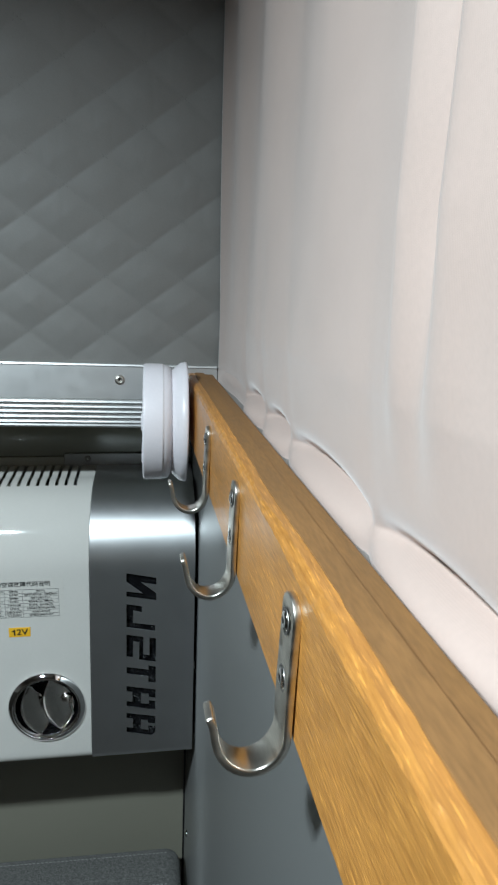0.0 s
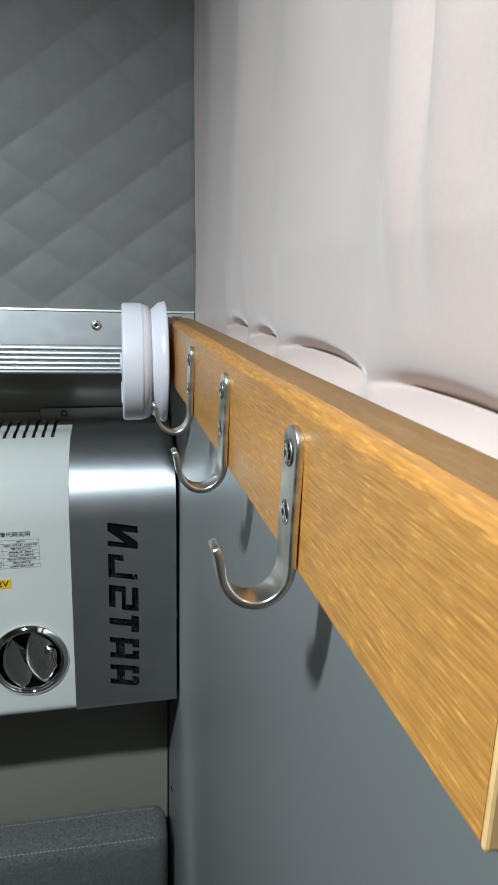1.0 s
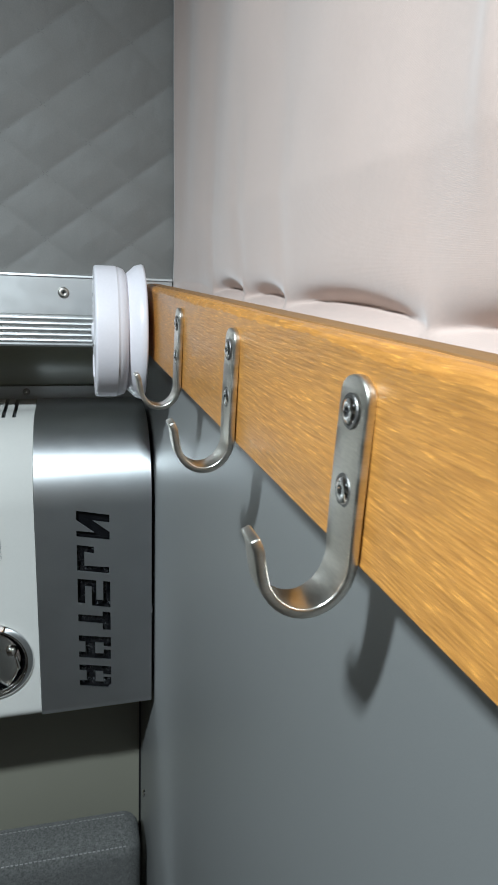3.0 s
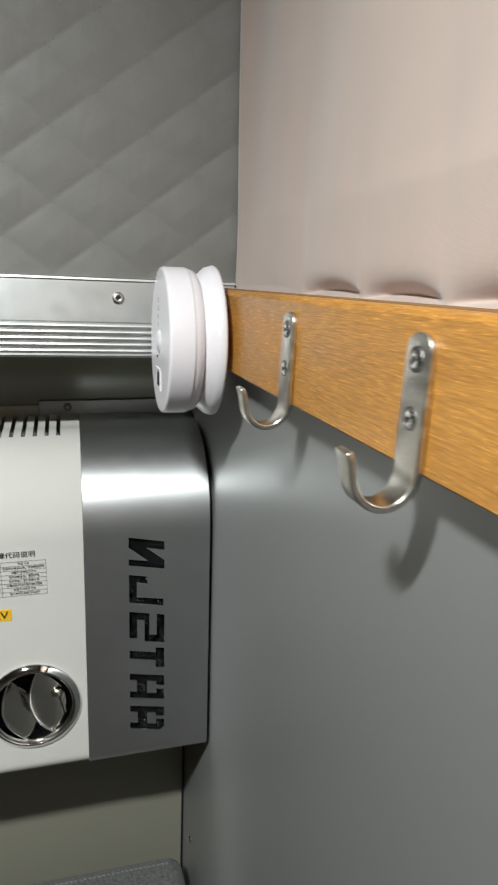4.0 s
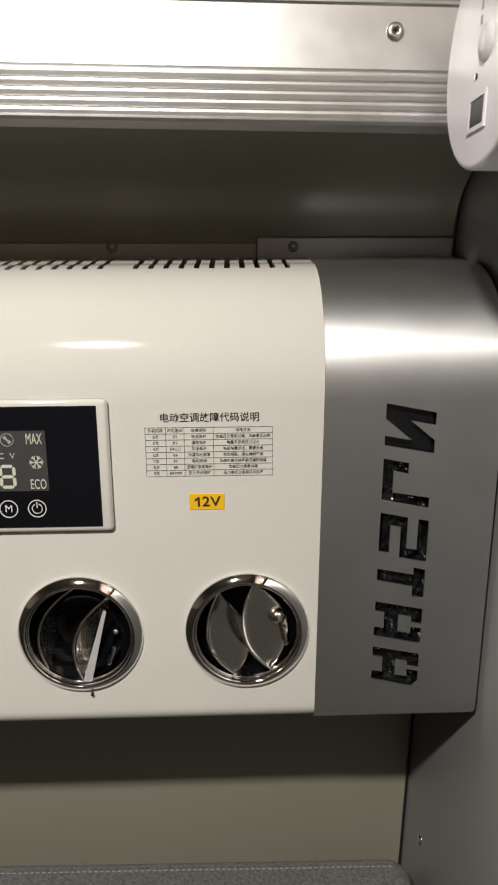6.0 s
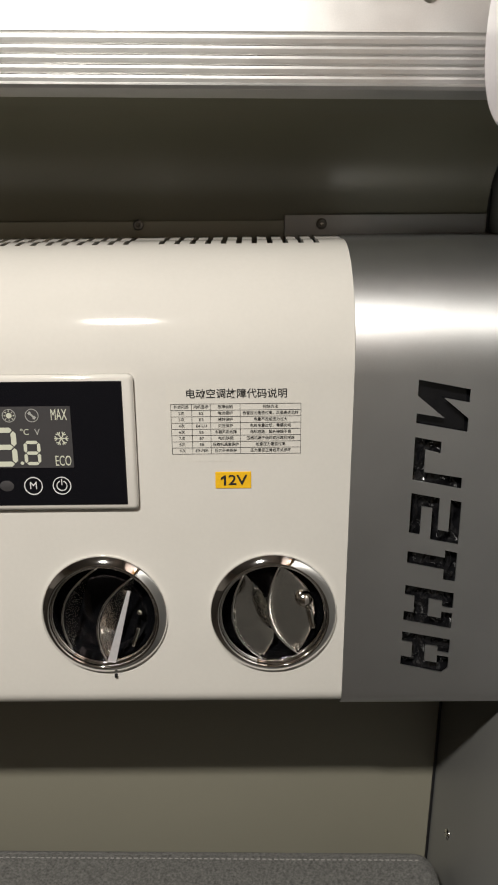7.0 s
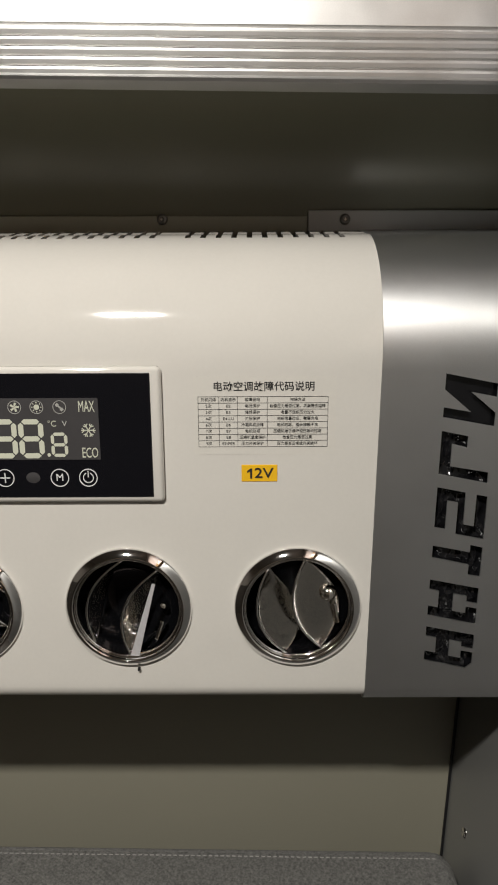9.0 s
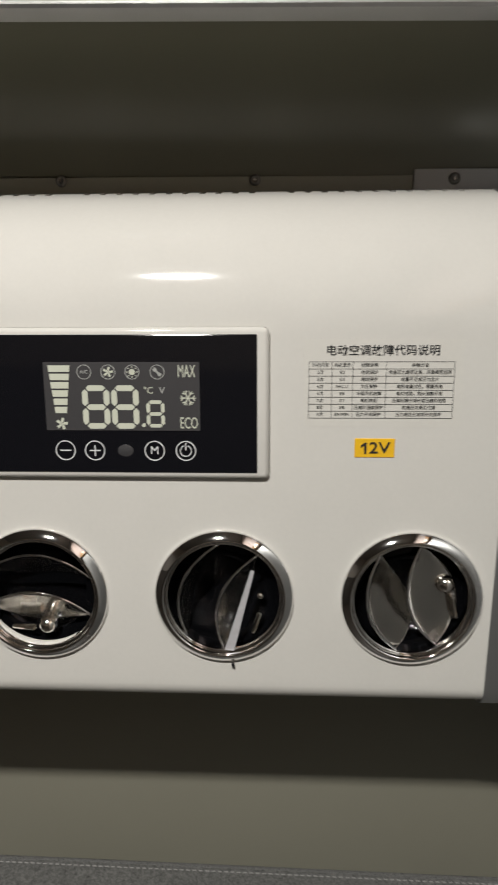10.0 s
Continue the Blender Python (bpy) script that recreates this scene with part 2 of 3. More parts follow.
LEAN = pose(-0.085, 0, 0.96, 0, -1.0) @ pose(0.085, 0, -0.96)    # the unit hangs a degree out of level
RW = pose(0.030, BACK, 0, 0, 0, 1.35)    # the partition: its face is x = 0 here, it runs to -y

tagged(link("floor", box(-1.8, 0.6, -1.1, 0.95, -0.05, 0.0), FLOOR), "brown vinyl floor of the cabin", "floor", kind="structure")
tagged(link("ceiling", box(-1.8, 0.6, -1.1, 0.95, 1.95, 2.0), CEIL), "pale fabric-lined cabin ceiling", "ceiling", kind="structure")
tagged(link("wall_north", box(-1.8, 0.0275, BACK, BACK + 0.05, 0.0, 1.339), BACK_WALL), "olive-grey wall panel behind the air conditioner", "wall", kind="structure")
# unseen walls: dark lower half added to weaken fill, upper half for reflections
for name, at in (("wall_west", (-1.85, -1.8, -1.1, 0.95)), ("wall_south", (-1.8, 0.6, -1.15, -1.1))):
    tagged(link(name, box(*at, 1.05, 1.95), PALE_REFLECTED if "west" in name else CABIN), "unseen upper cabin wall, toned for the chrome to reflect", "wall", kind="structure")
    tagged(link(name + "_lower", box(*at, 0.0, 1.05), FILL_CUT), "unseen lower cabin wall, added dark to cut fill and reflections", "wall", kind="structure")
tagged(link("wall_east", box(0.16, 0.21, -1.1, 0.95, 0.0, 1.95), CABIN), "beige cabin wall behind the curtain", "wall", kind="structure")
# partition panel with a pale edge strip at its open end
wall = tagged(link("wall_partition", box(0, 0.024, -0.702, 0.03, 0.0, 1.386, 0.0006, 1), GREY_WALL, m=RW), "glossy grey laminate partition wall", "wall", kind="structure")
part("edge_strip", box(-0.0008, 0.0248, -0.7065, -0.7025, 0.0, 1.386, 0.0006, 1), ALU, wall, "pale edge strip")
tagged(link("trim", box(0.0276, 0.0298, BACK - 0.0012, BACK + 0.01, 0.0, 1.3), BLACK), "dark joint in the wall corner", "trim", kind="structure")

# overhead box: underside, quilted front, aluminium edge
tagged(link("overhead_underside", box(-1.8, 0.062, 0.7415, BACK + 0.05, 1.3395, 1.352), SHADED_OLIVE), "olive-grey underside of the overhead box, recess shade in its colour", "panel", kind="structure")

cove = [(0.7420, 1.3385), (0.7420, 1.3365)]
for k in range(0, 25):
    a = math.pi / 2 * k / 24
    cove.append((0.752 + 0.0950 * math.sin(a) ** 0.8, 1.2740 + 0.0625 * math.cos(a) ** 0.8))
cove += [(0.8495, 1.2740), (0.8495, 1.3385)]
cv = link("cove_panel", extrude_x(cove, -1.8, 0.0265), SHADED_OLIVE, smooth=True)
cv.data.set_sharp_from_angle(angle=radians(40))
tagged(cv, "olive-grey coved panel under the overhead box, darkened for recess shade", "panel", kind="structure")

QX, QZ, HX, HZ = -0.066, 1.4325, 0.0378, 0.0280


def quilt_height(x, z):
    u = (x - QX) / HX
    v = (z - QZ) / HZ
    a, b = (u + v) / 2, (u - v) / 2
    da, db = abs(a - round(a)) * 2, abs(b - round(b)) * 2
    # both runs of seams draw the padding in
    puff = db ** 0.5 * (0.12 + 0.88 * da ** 0.5)
    wob = noise.noise(Vector((x * 34, z * 26, 3.1))) * 0.00022 + noise.noise(Vector((x * 110, z * 40, 7.7))) * 0.00013
    crease = noise.noise(Vector((x * 70, z * 11, 1.3)))
    crease = -0.00028 * max(0.0, 1 - abs(crease) * 9)
    return 0.0029 * puff + wob + crease * min(1.0, puff * 1.2)


def quilt():
    verts, faces = [], []
    xs = np.arange(-0.95, 0.066, 0.0022)
    zs = np.arange(1.385, 1.952, 0.0022)
    for z in zs:
        for x in xs:
            verts.append((float(x), 0.7465 - quilt_height(float(x), float(z)), float(z)))
    w = len(xs)
    for j in range(len(zs) - 1):
        for i in range(w - 1):
            p = j * w + i
            faces.append((p, p + 1, p + w + 1, p + w))
    me = bpy.data.meshes.new("quilted_panel")
    me.from_pydata(verts, [], faces)
    me.materials.append(LEATHER)
    for p in me.polygons:
        p.use_smooth = True
    ob = tagged(new("quilted_panel", me), "grey leatherette panel quilted in diamonds", "wall panel", kind="structure")
    bm = bmesh.new()
    for k in range(-14, 26):
        for s in (1, -1):
            for q in range(170):
                x = 0.055 - 0.0034 * q
                z = QZ + 2 * HZ * k + s * (x - QX) / HX * HZ
                if 1.405 < z < 1.80:
                    ang = math.degrees(math.atan2(s * HZ, HX))
                    add_box(bm, pose(x, 0.7466 - quilt_height(x, z), z, 0, -ang, 0), 0.0022, 0.0006, 0.00055)
    st = part("stitching", bm, THREAD, ob, "fine grey stitching along the seams")
    st["kind"] = "stuff"
    back = part("panel_core", box(-1.8, 0.062, 0.7505, 0.79, 1.353, 1.95), CABIN, ob)
    return ob


quilt()


def alu_edge():
    root = thing("aluminium_edge_profile", "ribbed aluminium edge profile screwed along the overhead box", "edge profile", "", pose(0, 0.736, 1.37, -6.0) @ pose(0, -0.736, -1.37))
    pts = [(0.7490, 1.4015), (0.7355, 1.4030), (0.7348, 1.4022), (0.7345, 1.4005), (0.7360, 1.3995), (0.7362, 1.3668)]
    z = 1.3655
    for k in range(5):
        pts += [(0.7378, z), (0.7378, z - 0.0010), (0.7360, z - 0.0014), (0.7357, z - 0.0026), (0.7362, z - 0.0046)]
        z -= 0.0051
    pts += [(0.7352, 1.3388), (0.7362, 1.3372), (0.7500, 1.3372), (0.7500, 1.3392), (0.7412, 1.3394), (0.7412, 1.4)]
    part("profile", extrude_x(pts, -1.0, 0.0475), ALU, root)
    for x in (-0.0525, -0.66):
        s = part("screw", screw_mesh(0.0050, 0.0022), STEEL, root, "round cross-recessed screw", True, pose(x, 0.7362, 1.3865, 90))
        part("recess", cross_mesh(0.0028, 0.0017), BLACK, s)


alu_edge()


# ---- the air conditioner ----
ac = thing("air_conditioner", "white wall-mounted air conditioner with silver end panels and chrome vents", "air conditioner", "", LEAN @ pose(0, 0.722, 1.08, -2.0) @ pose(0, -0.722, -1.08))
AX0, AX1, SX1 = -0.60, -0.0850, 0.0290
BOT, ARC0, RAD, RISE = 0.9515, 1.180, 0.084, 0.0850
TOPZ = ARC0 + RISE


def side_profile(front, bot):
    pts = [(BACK - 0.012, bot), (front + 0.0125, bot)]
    for k in range(1, 9):
        a = math.pi / 2 * k / 8
        pts.append((front + 0.012 - 0.012 * math.sin(a), bot + 0.012 - 0.012 * math.cos(a)))
    for z in np.linspace(bot + 0.016, ARC0 - 0.002, 6):
        pts.append((front, float(z)))
    r = FRONT + RAD - front
    for k in range(0, 21):
        a = math.pi / 2 * k / 20
        pts.append((front + r - r * math.cos(a), ARC0 + RISE * math.sin(a)))
    # the top climbs a little towards the wall
    for y, up in ((0.812, 0.0016), (0.826, 0.0040), (BACK - 0.012, 0.0056)):
        pts.append((y, TOPZ + up))
    return pts


def shell(profile, xs, skip):
    bm = bmesh.new()
    grid = [[bm.verts.new((x, y, z)) for y, z in profile] for x in xs]
    for i in range(len(xs) - 1):
        for j in range(len(profile) - 1):
            xm = (xs[i] + xs[i + 1]) / 2
            ym, zm = (profile[j][0] + profile[j + 1][0]) / 2, (profile[j][1] + profile[j + 1][1]) / 2
            if not skip(xm, ym, zm):
                bm.faces.new((grid[i][j], grid[i + 1][j], grid[i + 1][j + 1], grid[i][j + 1]))
    bmesh.ops.recalc_face_normals(bm, faces=bm.faces[:])
    return bm


SLOTS = []
for group_end in (-0.100, -0.2275, -0.355, -0.4825):
    SLOTS += [group_end - 0.01035 * k for k in range(11)]
SLOTS = [s for s in SLOTS if s > AX0 + 0.01]
xs = sorted([AX0, AX1] + [s - 0.0019 for s in SLOTS] + [s + 0.0019 for s in SLOTS])
cover = part("front_cover", shell(side_profile(FRONT, BOT), xs, lambda x, y, z: z > 1.2612 and y < 0.833 and any(abs(x - s) < 0.0019 for s in SLOTS)), WHITE, ac, "glossy white curved front cover with top slots", True)
so = cover.modifiers.new("thick", "SOLIDIFY")
so.thickness, so.offset = 0.0018, -1
VENTS = ((-0.1315, 1.0223), (-0.2430, 1.0223), (-0.3550, 1.0223))
cut_tool = bmesh.new()
for vx, vz in VENTS:
    bmesh.ops.create_cone(cut_tool, cap_ends=True, segments=64, radius1=0.0365, radius2=0.0365, depth=0.03, matrix=pose(vx, FRONT, vz, 90))
tool = link("cut_tool", cut_tool, None)
bo = cover.modifiers.new("holes", "BOOLEAN")
bo.operation, bo.object, bo.solver = "DIFFERENCE", tool, "EXACT"
bpy.context.view_layer.update()
holed = bpy.data.meshes.new_from_object(cover.evaluated_get(bpy.context.evaluated_depsgraph_get()))
cover.modifiers.clear()
cover.data = holed
holed.name = "front_cover"
for p in holed.polygons:
    p.use_smooth = True


def flare(x, z):
    """The joint between cover and end panel runs a little out of square."""
    return x + 0.015 * (z - 0.96)


for v in holed.vertices:
    if v.co.x > AX1 - 0.002:
        v.co.x = flare(v.co.x, v.co.z)
holed.set_sharp_from_angle(angle=radians(28))
bpy.data.objects.remove(tool)
part("inner_body", box(AX0 + 0.004, SX1 - 0.004, FRONT + 0.026, BACK - 0.001, BOT + 0.004, ARC0 + 0.030, 0.003, 1), BLACK, ac, "dark inner body")

# silver end panels; one has six slanting cut-out marks, outlines as (across, down) in mark widths
MX, MZ, MW, MH, SLANT = -0.0460, 1.1768, 0.0324, 0.0343, 0.17
MARKS = (
    (0.0, ((0, 0), (1, 0), (1, 0.24), (0.5, 0.24), (1, 0.53), (1, 0.78), (0, 0.79), (0, 0.61), (0.53, 0.6), (0, 0.29))),
    (1.045, ((0, 0), (0.52, 0), (0.52, 0.22), (0.22, 0.2), (0.22, 0.62), (0.97, 0.6), (0.97, 0.81), (0, 0.81))),
    (2.105, ((0, 0), (0.57, 0), (0.57, 0.62), (0.78, 0.62), (0.78, 0), (1, 0), (1, 0.84), (0.43, 0.84), (0.43, 0.22), (0.22, 0.22), (0.22, 0.78), (0, 0.78))),
    (3.25, ((0, 0), (0.75, 0), (0.75, -0.15), (1, -0.14), (1, 0.45), (0.75, 0.46), (0.75, 0.25), (0, 0.24))),
    (3.94, ((0, 0), (1, 0), (1, 0.32), (0.77, 0.32), (0.77, 0.2), (0.5, 0.2), (0.5, 0.56), (0.77, 0.56), (0.77, 0.42), (1, 0.42), (1, 0.75), (0, 0.74), (0, 0.54), (0.2, 0.54), (0.2, 0.2), (0, 0.2))),
    (4.92, ((0, 0), (1, 0), (1, 0.3), (0.75, 0.3), (0.75, 0.2), (0.5, 0.2), (0.5, 0.54), (0.75, 0.54), (0.75, 0.38), (1, 0.38), (1, 0.62), (0.88, 0.74), (0, 0.72), (0, 0.52), (0.22, 0.52), (0.22, 0.2), (0, 0.2))),
)


def end_panel(x0, x1, marks):
    lines = [x0, x0 + 0.004, x1 - 0.0025, x1 - 0.0006, x1] if marks else [x0, x1]
    sp = side_profile(FRONT + 0.0012, BOT - 0.003)
    p = part("end_panel", shell(sp, lines, lambda x, y, z: False), SILVER, ac, "brushed silver end panel with cut-out marks" if marks else "brushed silver end panel", False)
    q = p.modifiers.new("thick", "SOLIDIFY")
    q.thickness, q.offset = 0.0012, -1
    if marks:
        cutter = bmesh.new()
        for down, outline in MARKS:
            join(cutter, prism([(MX + MW * u, MZ - MH * (down + v + SLANT * u)) for u, v in outline], 0.012, Matrix.Translation((0, FRONT - 0.004, 0))))
        ct = link("cutter", cutter, None)
        bo = p.modifiers.new("marks", "BOOLEAN")
        bo.operation, bo.object, bo.solver = "DIFFERENCE", ct, "EXACT"
        bpy.context.view_layer.update()
        me = bpy.data.meshes.new_from_object(p.evaluated_get(bpy.context.evaluated_depsgraph_get()))
        p.modifiers.clear()
        p.data = me
        me.name = "end_panel"
        bpy.data.objects.remove(ct)
    for v in p.data.vertices:
        if marks and not x0 + 0.0045 < v.co.x < x1 - 0.003:
            v.co.x = flare(v.co.x, v.co.z)
    for f in p.data.polygons:
        f.use_smooth = True
    p.data.set_sharp_from_angle(angle=radians(28))
    side = bmesh.new()
    side.faces.new([side.verts.new((x1 - 0.0002 if x1 > -0.3 else x0 + 0.0002, y, z)) for y, z in sp])
    if marks:
        for v in side.verts:
            v.co.x = flare(v.co.x, v.co.z)
    bmesh.ops.solidify(side, geom=side.faces[:], thickness=0.0014)
    part("side_plate", side, SILVER, ac, "silver side plate")


end_panel(AX1 + 0.0002, SX1, True)
end_panel(AX0 - 0.11, AX0 - 0.0002, False)
# crumpled dark film behind the cut-outs
bm = bmesh.new()
def crease(i, j):
    """Depth of the crumpled film: broad swells with sharp ridges."""
    big = 0.0030 * noise.noise(Vector((i * 0.11, j * 0.075, 2.0)))
    ridge = 0.0022 * abs(noise.noise(Vector((i * 0.15, j * 0.09, 6.0)))) + 0.0009 * abs(noise.noise(Vector((i * 0.5, j * 0.22, 9.0))))
    flat = min(1.0, max(0.0, (245 - j) / 12))    # drawn tight behind the first mark
    return FRONT + 0.0060 + (big + ridge) * flat


g = [[bm.verts.new((-0.055 + 0.00075 * i, crease(i, j), 0.96 + 0.00075 * j)) for j in range(300)] for i in range(66)]
for i in range(65):
    for j in range(299):
        bm.faces.new((g[i][j], g[i + 1][j], g[i + 1][j + 1], g[i][j + 1]))
part("foil_lining", bm, FOIL, ac, "crumpled shiny black lining behind the cut-outs", True)
# added out of sight to keep white bounce from the shadow below
part("bounce_blocker", box(AX0 + 0.004, SX1 - 0.004, FRONT + 0.016, BACK - 0.014, BOT - 0.0042, BOT - 0.0004), BLACK, ac, "unseen black plate added to stop bounce under the unit")
# small clip at the silver edge
part("clip", box(0.0270, 0.0318, FRONT + 0.004, FRONT + 0.012, 1.0560, 1.0625, 0.0008), MARK, ac, "small grey clip")

# display
disp = part("display_panel", box(-0.402, -0.2195, FRONT - 0.0040, FRONT + 0.001, 1.0930, 1.1790, 0.0032, 4), WHITE, ac, "white bezel round a black glass display", True, Matrix.Translation((0.0034, 0, 0.0030)))
DY = FRONT - 0.0040
part("glass", box(-0.3955, -0.2260, DY - 0.0006, DY + 0.002, 1.0970, 1.1750, 0.0005, 2), GLOSS_BLACK, disp, "black glass front")
part("screen", box(-0.3455, -0.2580, DY - 0.0010, DY, 1.1215, 1.1600), LCD, disp, "dark grey display field")
SY = DY - 0.0012


def seg_digit(x, z, w, h, t):
    """Seven bars of one digit, its middle at x, z."""
    g = t * 0.18

    def bar(cx, cz, length, upright):
        a, b = length / 2 - g, t / 2
        o = [(-a, 0), (-a + b, b), (a - b, b), (a, 0), (a - b, -b), (-a + b, -b)]
        if upright:
            o = [(q, p) for p, q in o]
        part("digit_bar", prism([(cx + p, cz + q) for p, q in o], 0.0003, Matrix.Translation((0, SY, 0))), SEG, disp)

    for zz in (-h / 2, 0, h / 2):
        bar(x, z + zz, w, False)
    for xx in (-w / 2, w / 2):
        for zz in (-h / 4, h / 4):
            bar(x + xx, z + zz, h / 2, True)


seg_digit(-0.3165, 1.1348, 0.0122, 0.0214, 0.0032)
seg_digit(-0.3000, 1.1348, 0.0122, 0.0214, 0.0032)
seg_digit(-0.2830, 1.1310, 0.0082, 0.0134, 0.0020)
part("decimal_point", lathe([(0, 0.0003), (0.0011, 0.0003), (0.0011, 0)], 14), SEG, disp, m=pose(-0.2898, SY + 0.0003, 1.1246, 90))
for k in range(6):
    w0, w1 = 0.0062 - 0.00052 * k, 0.0062 - 0.00052 * (k + 0.8)
    z = 1.1582 - 0.00465 * k
    part("level_bar", prism([(-0.3366 - w0, z), (-0.3366 + w0, z), (-0.3366 + w1, z - 0.0036), (-0.3366 - w1, z - 0.0036)], 0.0003, Matrix.Translation((0, SY, 0))), SEG, disp)


def ring_bm(r, t, steps=28):
    return lathe([(r - t, 0.0003), (r, 0.0003), (r, 0), (r - t, 0)], steps, True)


def fan_bm(r):
    bm = bmesh.new()
    for k in range(5):
        o = [(0, 0), (r * 0.35, r * 0.25), (r * 0.95, r * 0.28), (r * 0.9, -r * 0.18), (r * 0.4, -r * 0.12)]
        join(bm, prism(o, 0.0003, pose(0, 0, 0, 0, 72 * k, 0)))
    return bm


def icon_ring(x, z, r, material, t=0.0004):
    part("icon_ring", ring_bm(r, t), material, disp, m=pose(x, SY + 0.0003, z, 90))


for x, m in ((-0.3225, SEG_DIM), (-0.3090, SEG), (-0.2955, SEG), (-0.2815, SEG_DIM)):
    icon_ring(x, 1.1545, 0.0041, SEG_DIM, 0.00035)
words("icon_word", "A/C", 0.0028, -0.3225, SY, 1.1545, SEG_DIM, disp)
part("fan_icon", fan_bm(0.0030), SEG, disp, m=pose(-0.3090, SY, 1.1545))
part("fan_icon", fan_bm(0.0036), SEG, disp, m=pose(-0.3366, SY, 1.1253))
bm = lathe([(0, 0.0003), (0.0017, 0.0003), (0.0017, 0)], 18)
bm.transform(pose(0, 0.0003, 0, 90))
for k in range(8):
    add_box(bm, pose(0, 0.00015, 0, 0, 45 * k, 0) @ Matrix.Translation((0.0028, 0, 0)), 0.0008, 0.0003, 0.0005)
part("sun_icon", bm, SEG, disp, m=pose(-0.2955, SY, 1.1545))
bm = bmesh.new()
add_box(bm, pose(0, 0.00015, 0, 0, 45, 0), 0.0040, 0.0003, 0.0010)
for s in (1, -1):
    add_box(bm, pose(0.0014 * s, 0.00015, -0.0014 * s, 0, 45, 0), 0.0016, 0.0003, 0.0019)
part("spanner_icon", bm, SEG_DIM, disp, m=pose(-0.2815, SY, 1.1545))
bm = bmesh.new()
for k in range(6):
    r = pose(0, 0.00015, 0, 0, 60 * k, 0)
    add_box(bm, r @ Matrix.Translation((0.0022, 0, 0)), 0.0044, 0.0003, 0.0006)
    for s in (1, -1):
        add_box(bm, r @ Matrix.Translation((0.0032, 0, 0.0007 * s)) @ pose(0, 0, 0, 0, -45 * s, 0), 0.0020, 0.0003, 0.00055)
part("snowflake_icon", bm, SEG, disp, m=pose(-0.2646, SY, 1.1400))
words("writing", "MAX", 0.0098, -0.2652, SY, 1.1546, SEG, disp, width=0.0097)
words("writing", "ECO", 0.0092, -0.2643, SY, 1.1256, SEG, disp, width=0.0097)
words("writing", "°C", 0.0052, -0.2868, SY, 1.1441, SEG, disp, width=0.0050)
words("writing", "V", 0.0052, -0.2790, SY, 1.1441, SEG_DIM, disp, width=0.0032)
for x in (-0.3355, -0.3185, -0.2843, -0.2665):
    part("button_ring", ring_bm(0.0058, 0.0006, 36), ICON, disp, m=pose(x, DY - 0.0007, 1.1098, 90))
bm = bmesh.new()
add_box(bm, pose(-0.3355, 0, 1.1098), 0.0062, 0.0003, 0.0007)
part("minus_sign", bm, ICON, disp, m=pose(0, DY - 0.0008, 0))
bm = bmesh.new()
add_box(bm, pose(-0.3185, 0, 1.1098), 0.0062, 0.0003, 0.0007)
add_box(bm, pose(-0.3185, 0, 1.1098), 0.0007, 0.0003, 0.0062)
part("plus_sign", bm, ICON, disp, m=pose(0, DY - 0.0008, 0))
words("writing", "M", 0.0066, -0.2843, DY - 0.0008, 1.1098, ICON, disp)
bm = bmesh.new()
for k in range(22):
    a = radians(90 + 32 + (360 - 64) * k / 21)
    add_box(bm, pose(0.0031 * math.cos(a), 0, 0.0031 * math.sin(a), 0, -math.degrees(a), 0), 0.0006, 0.0003, 0.0011)
add_box(bm, pose(0, 0, 0.0024), 0.0006, 0.0003, 0.0042)
part("power_sign", bm, ICON, disp, m=pose(-0.2665, DY - 0.0008, 1.1098))
bm = lathe([(0, 0.0006), (0.004, 0.0004), (0.0048, 0)], 28)
bm.transform(Matrix.Diagonal((1, 0.8, 1, 1)))
part("sensor_window", bm, LCD, disp, "dim oval sensor window", True, pose(-0.3010, DY - 0.0004, 1.1098, 90))

# fault code label and voltage sticker
label = part("code_label", box(-0.1968, -0.1090, FRONT - 0.00008, FRONT + 0.0004, 1.1262, 1.1752), STICKER, ac, "clear film label with a printed fault code table")
TX = (-0.1940, -0.1812, -0.1697, -0.1514, -0.1141)
TZ = [1.1627 - 0.00394 * k for k in range(9)]
LY = FRONT - 0.0002
for z in TZ:
    part("table_rule", box(TX[0], TX[-1], LY - 0.0001, LY + 0.0001, z - 0.00011, z + 0.00011), INK, label)
for x in TX:
    part("table_rule", box(x - 0.00011, x + 0.00011, LY - 0.00012, LY + 0.00008, TZ[-1], TZ[0]), INK, label)
words("heading", "电动空调故障代码说明", 0.0062, -0.1536, LY, 1.1686, INK, label, width=0.0616, bold=0.00006)
TABLE = (
    ("外机闪烁", "内机显示", "故障说明", "排除方法"),
    ("2次", "E2", "电流保护", "检查压力是否过高，风扇是否运转"),
    ("3次", "E3", "堵转保护", "电量不足或压力过大"),
    ("4次", "E4\\LU", "欠压保护", "电瓶电量过低，需要充电"),
    ("6次", "E6", "冷凝风机故障", "电机短路，插头接触不良"),
    ("7次", "E7", "电机缺相", "压缩机端子烧坏或压缩机短路"),
    ("8次", "E8", "压缩机温度保护", "检查压力是否过高"),
    ("9次", "E9\\PER", "压力开关保护", "压力是否正常或开关损坏"),
)
for r, row in enumerate(TABLE):
    for c, cell in enumerate(row):
        wide = sum(1.0 if ord(ch) > 255 else 0.58 for ch in cell) * 0.00228
        words("writing", cell, 0.0024, (TX[c] + TX[c + 1]) / 2, LY, (TZ[r] + TZ[r + 1]) / 2, INK, label, width=min(wide, TX[c + 1] - TX[c] - 0.0012), thick=0.0001)
